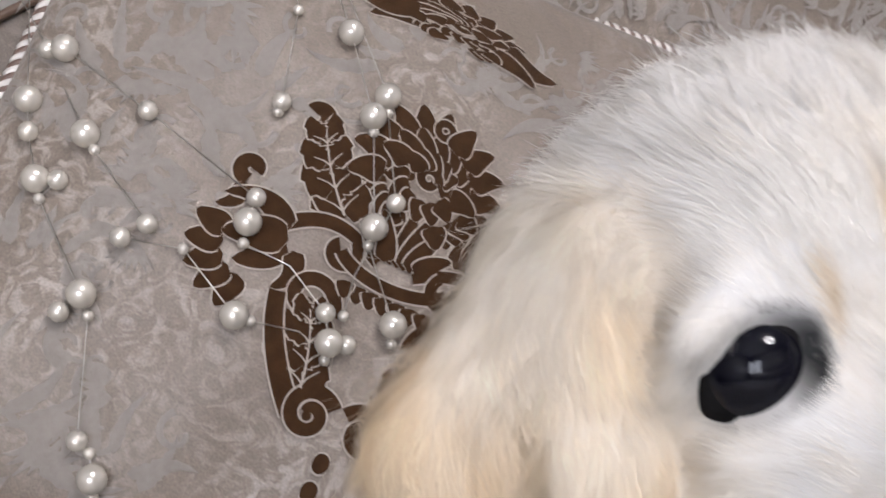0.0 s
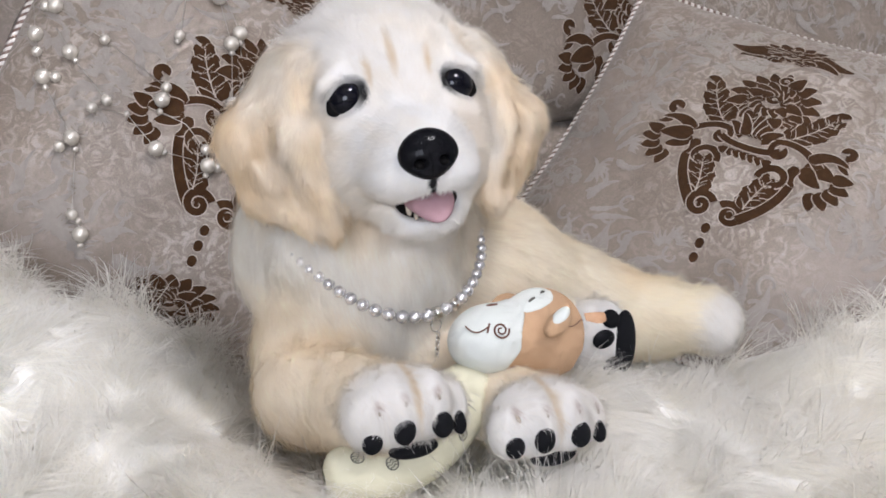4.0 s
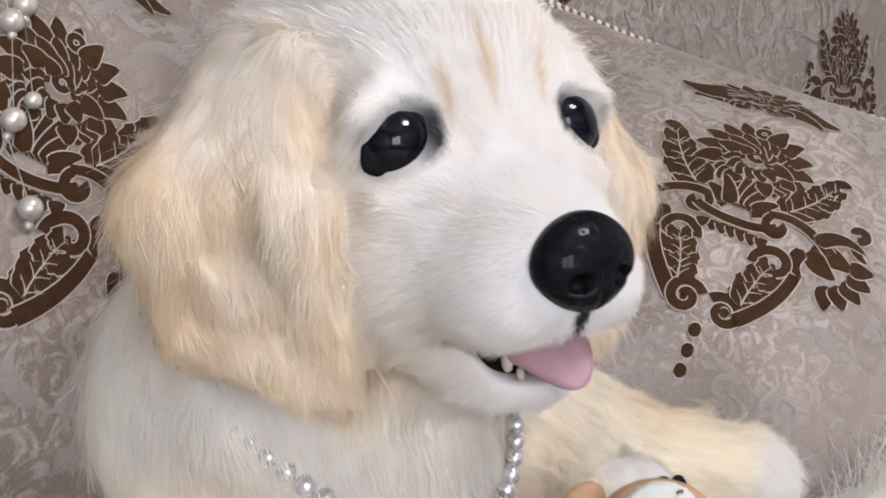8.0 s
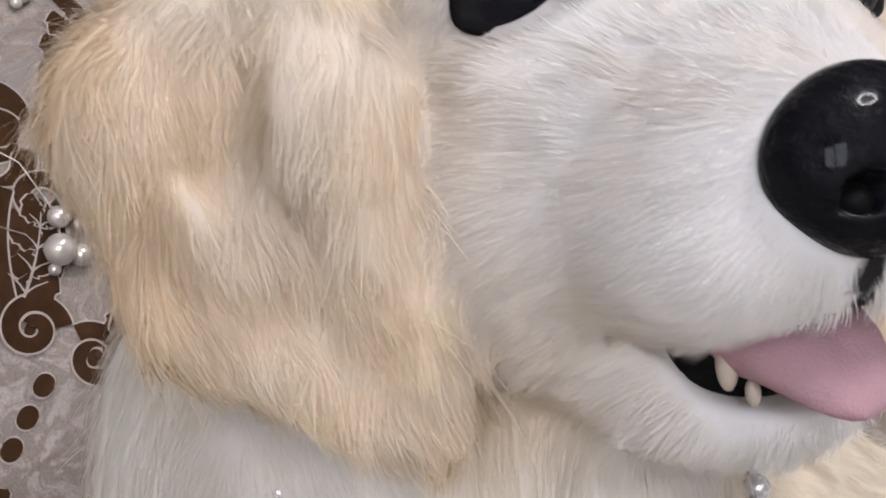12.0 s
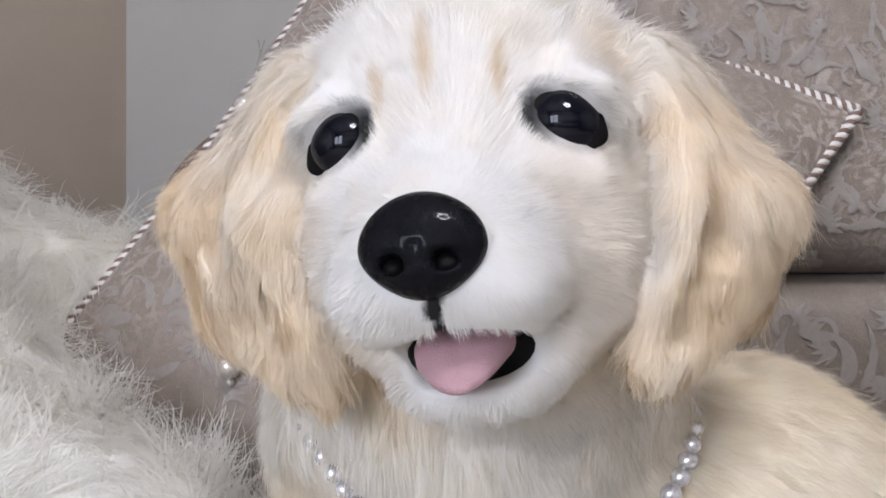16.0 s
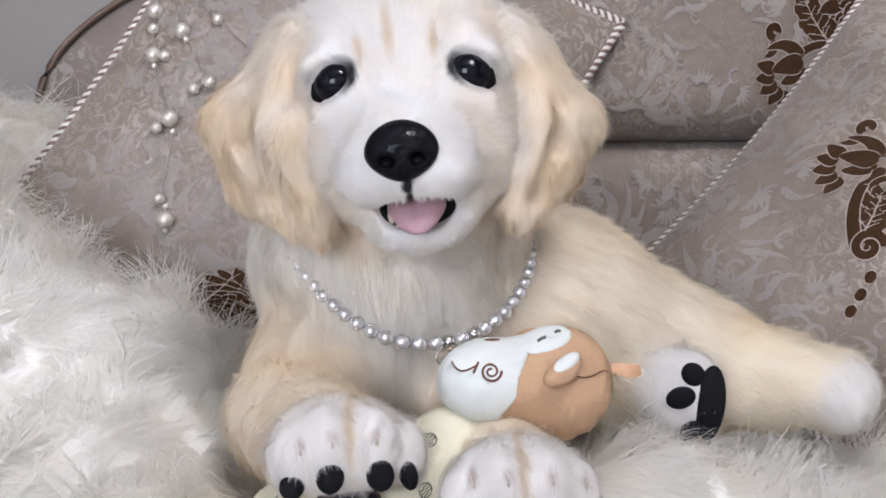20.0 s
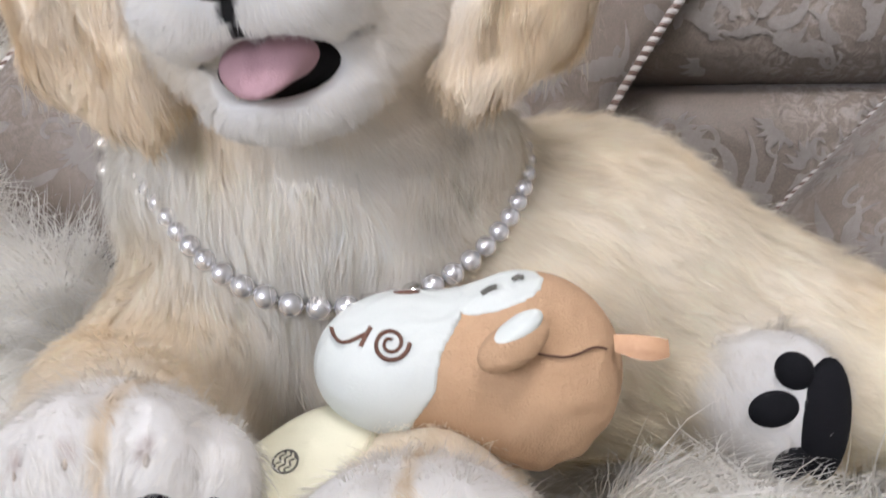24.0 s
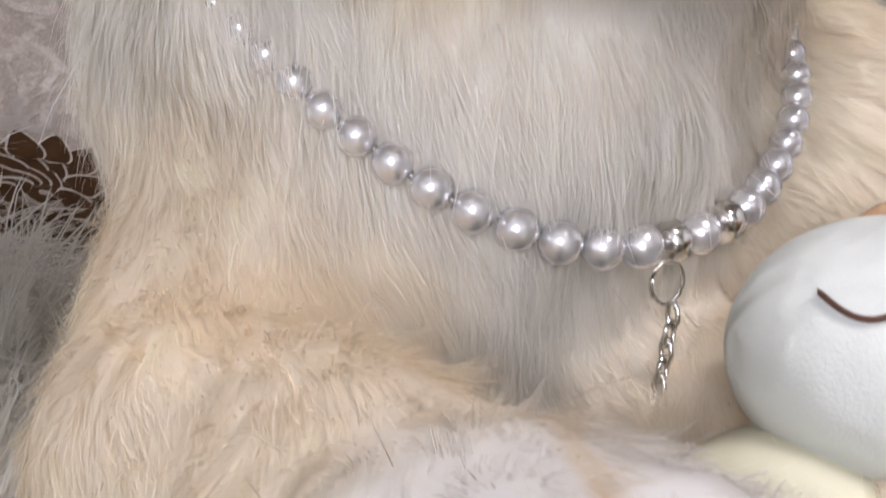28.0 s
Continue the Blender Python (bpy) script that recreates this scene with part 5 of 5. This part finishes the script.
def mk_add(name, verts, faces, slot, label="", parent=None):
    """One sewn piece of the plush monkey."""
    by = {}
    for f in faces:
        by.setdefault(len(f), []).append(list(f))
    me = mesh_of(name, verts, [(np.array(fs), 0) for fs in by.values()], [MK[slot]])
    return part(name, me, None, parent or monkey, label, mk_shift if parent is None else None)


def mk_bm(name, bm, slot, label="", parent=None):
    ob = mk_add(name, [tuple(v.co) for v in bm.verts], [[v.index for v in f.verts] for f in bm.faces], slot, label, parent)
    bm.free()
    return ob


def on_ball(centre, r, anchor, up=(0, 0, 1)):
    """A surface function round an ellipsoid, about an anchor on it."""
    c, r, a = np.array(centre), np.array(r), np.array(anchor)
    n = unit((a - c) / (r * r))
    tx = unit(np.cross(np.array(up, float), n))
    ty = np.cross(n, tx)

    def surface(x, y, h):
        q = (a + x[:, None] * tx + y[:, None] * ty - c) / r
        return c + r * unit(q) + h[:, None] * unit(unit(q) / r)
    return surface


MZ, MZR, HDC, HDR = (0.045, 0.339, 0.0828), (0.0275, 0.0228, 0.0216), (0.0805, 0.339, 0.080), (0.029, 0.0272, 0.030)
HEAD_FORM = [ell(MZ, MZR, 0.012, 0), ell(HDC, HDR, 0.012, 0)]


def head_form(p):
    v, g = form(HEAD_FORM, p)
    return v + 0.0006 * np.sin(p[..., 0] * 420 + p[..., 2] * 260) * np.clip((0.075 - p[..., 2]) / 0.02, 0, 1), g


def muzzle_form(p):
    cut = p[..., 0] - 0.0575 - 0.4 * (p[..., 2] - 0.094) + 0.001 * np.sin(p[..., 2] * 300)
    return np.maximum(head_form(p)[0] - 0.0006, cut * 0.9), np.zeros(p.shape[:-1], np.int8)


def mask_form(p):
    return np.maximum(head_form(p)[0] - 0.0005, volume(ell((0.068, 0.331, 0.108), (0.017, 0.014, 0.011), 0, 0), p)), np.zeros(p.shape[:-1], np.int8)


pieces = {}
for nm, fn, slot, lab in (("head", head_form, 1, "caramel plush head"), ("muzzle", muzzle_form, 0, "white plush muzzle"), ("face_patch", mask_form, 0, "white plush face patch")):
    hv, hq, _ = surface_nets(fn, (0.012, 0.305, 0.045), (0.116, 0.372, 0.116), 0.0013)
    pieces[nm] = mk_add(nm, hv, hq, slot, lab)
for_ear = mk_bm("ear", cushion((0.0735, 0.3075, 0.0935), (0.0112, 0.0066, 0.0062), (15, -32, 8)), 1, "round caramel ear")
mk_bm("ear_lining", cushion((0.0740, 0.3058, 0.0972), (0.0090, 0.0044, 0.0036), (15, -36, 8)), 0, "white ear lining", for_ear)
mk_bm("ear", cushion((0.073, 0.3685, 0.094), (0.0118, 0.0052, 0.0085), (-15, -28, -8)), 1)
sm = on_ball(MZ, MZR, (0.040, 0.3185, 0.0925))
v, f = laid([spiral((0.0, 0.0), 0.0010, 0.0054, 1.0, 12.6, 0.0009, 0.0014, 60)], sm, (0, 0), 0, 0.0022)
mk_add("cheek_swirl", v, f, 3, "brown embroidered swirl", pieces["muzzle"])
sm = on_ball(MZ, MZR, (0.028, 0.325, 0.0925))
v, f = laid([ribbon([(-0.008 + 0.014 * t, 0.003 - 0.004 * math.sin(3.0 * t)) for t in np.linspace(0, 1, 20)], 0.0010), ribbon([(0.0055 + 0.001 * t, -0.0015 + 0.006 * t) for t in np.linspace(0, 1, 6)], 0.0013)], sm, (0, 0), 0, 0.0022)
mk_add("smile", v, f, 3, "brown embroidered smile", pieces["muzzle"])
sm = on_ball(MZ, MZR, (0.045, 0.336, 0.107), (0, 1, 0))
v, f = laid([disc((0, 0), 0.0044)], sm, (0, 0), 0, 0.0011)
mk_add("nose", v, f, 3, "brown embroidered nose", pieces["muzzle"])
sm = on_ball(HDC, HDR, (0.072, 0.328, 0.107), (0, 1, 0))
v, f = laid([ribbon([(-0.006, 0), (-0.003, 0.0004), (-0.001, 0.0)], 0.0016), ribbon([(0.004, 0.001), (0.006, 0.002), (0.0075, 0.001)], 0.0012)], sm, (0, 0), 0, 0.0022)
mk_add("eye_stitch", v, f, 4, "dark stitched eye", pieces["face_patch"])
seam = on_ball(HDC, HDR, (0.09, 0.3135, 0.09))
v, f = laid([ribbon([(-0.02 + 0.036 * t, 0.0012 * math.sin(9 * t)) for t in np.linspace(0, 1, 24)], 0.0007)], seam, (0, 0), 0, 0.0014)
mk_add("seam", v, f, 3, "brown head seam", pieces["head"])
# the soft body lies under the paws
BODY_LINE = np.array([(0.040, 0.340, 0.060), (0.024, 0.339, 0.051), (0.009, 0.334, 0.041), (-0.016, 0.322, 0.028), (-0.042, 0.316, 0.023), (-0.064, 0.318, 0.023), (-0.078, 0.322, 0.022)])
tt = np.linspace(0, 6, 40)
line = np.stack([np.interp(tt, range(7), BODY_LINE[:, k]) for k in range(3)], 1)
for _ in range(6):
    line[1:-1] = (line[:-2] + line[1:-1] + line[2:]) / 3
rad = 0.018 * np.sqrt(np.clip(1 - (np.linspace(-1, 1, 40) * 0.98) ** 8, 0.02, 1)) * np.interp(np.linspace(0, 1, 40), [0, 0.2, 0.4, 0.6, 1], [1.05, 1.16, 1.18, 1.02, 1.08])
v, f = tube(line, rad, 20)
mk_body = mk_add("body", v, f, 2, "pale yellow plush body")
for spot in ((0.0095, 0.3219, 0.0576), (0.0046, 0.3157, 0.0374), (-0.0642, 0.310, 0.0339), (-0.023, 0.306, 0.040), (-0.044, 0.305, 0.030)):
    k = 1 + int(np.argmin(np.linalg.norm(line[1:-1] - np.array(spot), axis=1)))
    ax = unit(line[k + 1] - line[k - 1])
    out = np.array(spot) - line[k]
    out = unit(out - ax * (out @ ax))
    tx = ax
    ty = np.cross(out, tx)
    cc = line[k] + out * rad[k]

    def flat(x, y, h, cc=cc, tx=tx, ty=ty, out=out, k=k):
        p = cc + x[:, None] * tx + y[:, None] * ty
        rel = p - line[k]
        al = (rel @ tx)[:, None] * tx
        return line[k] + al + unit(rel - al) * (rad[k] + h)[:, None]
    marks = [ribbon([(0.0037 * math.cos(a), 0.0037 * math.sin(a)) for a in np.linspace(0, 6.283, 26)], 0.0007)]
    for yy in (-0.0017, 0.0, 0.0017):
        hw = math.sqrt(0.0035 ** 2 - yy * yy)
        marks.append(ribbon([(s * hw, yy + 0.0005 * math.sin(s * 7)) for s in np.linspace(-1, 1, 14)], 0.0006))
    v, f = laid(marks, flat, (0, 0), 0.4, 0.0005)
    mk_add("printed_spot", v, f, 4, "dark striped printed spot", mk_body)
loop = np.array([(0.104 + 0.016 * t, 0.322 - 0.004 * math.sin(math.pi * t), 0.0905 - 0.002 * t) for t in np.linspace(0, 1, 12)])
for dz, sgn in ((0.0006, 1), (-0.0006, -1)):
    w = np.array([0, 0.0010, 0.0020])
    strip = np.stack([loop - w, loop + w], 1)
    strip[..., 2] += dz * np.sin(np.linspace(0, np.pi, 12))[:, None] * 2
    n = len(strip)
    i = np.arange(n - 1)[:, None] * 2
    mk_add("ribbon_tag", np.concatenate([strip.reshape(-1, 3), strip.reshape(-1, 3) + [0, 0, 0.0006]]), np.concatenate([np.concatenate([i, i + 1, i + 3, i + 2], 1), np.concatenate([i, i + 2, i + 3, i + 1], 1) + 2 * n]), 5, "orange ribbon tag")

# ---- pearl necklace round the dog's neck ----
necklace = thing("pearl_necklace", (0.018, 0.40, 0.09), "silvery pearl necklace with crystal spacers and a chain tail", "necklace")
shift = Matrix.Translation((-0.018, -0.40, -0.09))


def neck_point(a):
    """a in degrees round the neck from its lowest point, positive to the right."""
    s, c = math.sin(radians(a)), math.cos(radians(a))
    base = Vector((0.020 + (0.058 if a > 0 else 0.052) * s, 0.452 - 0.060 * c, 0.091 + (0.062 * (1 - c) ** 1.25 if a > 0 else 0.062 * (1 - c) ** 1.1)))
    q = np.array(base)[None]
    for _ in range(3):
        d = float(dog_form(q)[0][0])
        out = unit(np.array([q[0, 0] - 0.018, q[0, 1] - 0.455, 0.02]))
        q = q + (0.0065 - 0.0028 * min(1.0, max(0.0, (-a - 40) / 30)) - d) * out * 0.5
    return Vector(q[0])


def pearl_mesh(r, mat, cache={}):
    key = (round(r, 5), mat.name)
    if key not in cache:
        bm = ball_mesh(r, 18, 12)
        me = bpy.data.meshes.new("pearl")
        bm.to_mesh(me)
        bm.free()
        for p in me.polygons:
            p.use_smooth = True
        me.materials.append(mat)
        cache[key] = me
    return cache[key]


line_pts = [neck_point(a) for a in np.linspace(-98, 98, 70)]
v, f = tube([tuple(p) for p in line_pts], 0.0006, 6)
part("cord", mesh_of("cord", v, [(f, 0)], [WIRE]), None, necklace, "thin grey cord", shift)
length = [0.0]
for a, b in zip(line_pts, line_pts[1:]):
    length.append(length[-1] + (b - a).length)


def along(s):
    k = max(0, min(len(length) - 2, int(np.searchsorted(length, s)) - 1))
    t = (s - length[k]) / max(1e-9, length[k + 1] - length[k])
    return line_pts[k].lerp(line_pts[k + 1], min(1, max(0, t))), (line_pts[k + 1] - line_pts[k]).normalized()


mid = length[35]
s, count = 0.002, 0
while s < length[-1] - 0.002:
    p, d = along(s)
    off = abs(s - mid) / mid
    r = 0.0046 - 0.0018 * off ** 1.1
    ob = part("pearl", pearl_mesh(round(r, 4), SILVER_PEARL), None, necklace, "", shift @ Matrix.Translation(p))
    gap = 2 * r + 0.0004
    if -0.006 < s - mid < 0.034 and (count % 2 == 0 or s > mid + 0.006):
        q, d = along(s + r + 0.0030)
        bm = bmesh.new()
        bmesh.ops.create_cone(bm, cap_ends=True, segments=8, radius1=0.0045, radius2=0.0045, depth=0.0048)
        bmesh.ops.bevel(bm, geom=bm.edges[:], offset=0.0006, segments=1, affect="EDGES")
        part("crystal_spacer", bm, STEEL, necklace, "bright faceted crystal spacer", shift @ Matrix.Translation(q) @ d.to_track_quat("Z", "Y").to_matrix().to_4x4())
        gap += 0.0060
    s += gap
    count += 1


def link(centre, size, width, turn):
    a = np.linspace(0, 2 * np.pi, 24, endpoint=False)
    pts = np.stack([width * np.cos(a), 0 * a, size * np.sin(a)], 1)
    m = Euler([radians(x) for x in turn]).to_matrix()
    v, f = tube([tuple(m @ Vector(p) + Vector(centre)) for p in pts], 0.0005, 6, True)
    return mesh_of("chain_link", v, [(f, 0)], [STEEL])


rp, _ = along(mid + 0.007)
part("ring", link(rp + Vector((0, -0.005, -0.0065)), 0.0042, 0.0042, (0, 0, 10)), None, necklace, "open steel ring", shift)
for k in range(9):
    part("chain_link", link(rp + Vector((-0.0004 * k, -0.0075 + 0.0002 * k, -0.0125 - 0.0036 * k)), 0.0026, 0.0014, (0, 8, 20 if k % 2 else 100)), None, necklace, "", shift)

# ---- pearl garland hanging over the pillow ----
garland = thing("pearl_garland", (-0.06, 0.70, 0.2), "cream pearl bead garland on fine grey wires hanging over a pillow", "garland")
shift = Matrix.Translation((0.06, -0.70, -0.2))
ga, gb = np.meshgrid(np.linspace(-0.5, 0.5, 220) * side_a * 0.99, np.linspace(-0.5, 0.5, 220) * side_a * 0.99)
front = surface_a(ga.ravel(), gb.ravel(), 0 * ga.ravel())


def on_pillow(x, z, off):
    k = np.argmin((front[:, 0] - x) ** 2 + (front[:, 2] - z) ** 2)
    return Vector((x, front[k, 1] - off, z))


BIG, MIDDLE, SMALL = 0.0068, 0.0048, 0.0028
DROPS = [
    [(-0.122, 0.345, 0), (-0.130, 0.296, 1), (-0.132, 0.281, 2), (-0.132, 0.26, 1), (-0.123, 0.259, 2), (-0.1315, 0.251, 3), (-0.120, 0.21, 1), (-0.130, 0.203, 2), (-0.118, 0.2, 3), (-0.129, 0.149, 2), (-0.1245, 0.143, 3), (-0.125, 0.133, 1), (-0.125, 0.124, 3)],
    [(-0.126, 0.345, 0), (-0.118, 0.319, 2), (-0.111, 0.319, 1), (-0.081, 0.288, 2), (-0.0395, 0.246, 2), (-0.046, 0.236, 1), (-0.049, 0.2265, 3), (-0.03, 0.215, 0), (-0.017, 0.193, 2), (-0.018, 0.18, 1), (-0.009, 0.1775, 2), (-0.02, 0.172, 3)],
    [(-0.12, 0.33, 0), (-0.109, 0.279, 1), (-0.106, 0.2715, 3), (-0.089, 0.238, 2), (-0.101, 0.233, 2), (-0.075, 0.226, 3), (-0.059, 0.197, 1), (-0.052, 0.1935, 3), (-0.03, 0.186, 0)],
    [(0.0, 0.345, 0), (-0.002, 0.333, 3), (-0.02, 0.289, 2), (-0.022, 0.2845, 3)],
    [(0.022, 0.345, 0), (0.022, 0.321, 1), (0.0205, 0.28, 1), (0.02, 0.2725, 3), (0.011, 0.229, 1), (0.0085, 0.2205, 3), (0.014, 0.184, 1), (0.013, 0.175, 3)],
    [(0.027, 0.345, 0), (0.031, 0.289, 1), (0.03, 0.281, 3), (0.024, 0.239, 2), (0.0, 0.207, 0), (-0.008, 0.19, 3)],
]
for drop in DROPS:
    pts = [on_pillow(x, z, (0.002, BIG, MIDDLE, SMALL)[k] * 0.9) for x, z, k in drop]
    v, f = tube([tuple(p) for p in pts], 0.00035, 5)
    part("wire", mesh_of("wire", v, [(f, 0)], [WIRE]), None, garland, "fine grey wire", shift)
    for (x, z, k), p in zip(drop, pts):
        if k:
            part("pearl", pearl_mesh((0, BIG, MIDDLE, SMALL)[k], PEARL), None, garland, "", shift @ Matrix.Translation(p))

# ---- ceiling lamp ----
lamp = thing("ceiling_ring_lamp", (0.35, -1.0, 2.2), "round white ring lamp on the ceiling", "ceiling lamp")
a = np.linspace(0, 2 * np.pi, 64, endpoint=False)
v, f = tube(np.stack([0.26 * np.cos(a), 0.26 * np.sin(a), 0 * a - 0.06], 1), 0.02, 10, True)
GLOW = bpy.data.materials.new("lamp_glow")
GLOW.use_nodes = True
GLOW.node_tree.nodes["Principled BSDF"].inputs["Emission Color"].default_value = (1, 0.965, 0.965, 1)
GLOW.node_tree.nodes["Principled BSDF"].inputs["Emission Strength"].default_value = 190.0
part("ring_tube", mesh_of("ring_tube", v, [(f, 0)], [GLOW]), None, lamp, "glowing ring tube")
for k in range(3):
    an = 2 * math.pi * k / 3
    part("bracket", box_mesh((0.255 * math.cos(an) - 0.01, 0.255 * math.sin(an) - 0.01, -0.05), (0.255 * math.cos(an) + 0.01, 0.255 * math.sin(an) + 0.01, 0.0), 0.002), STEEL, lamp)
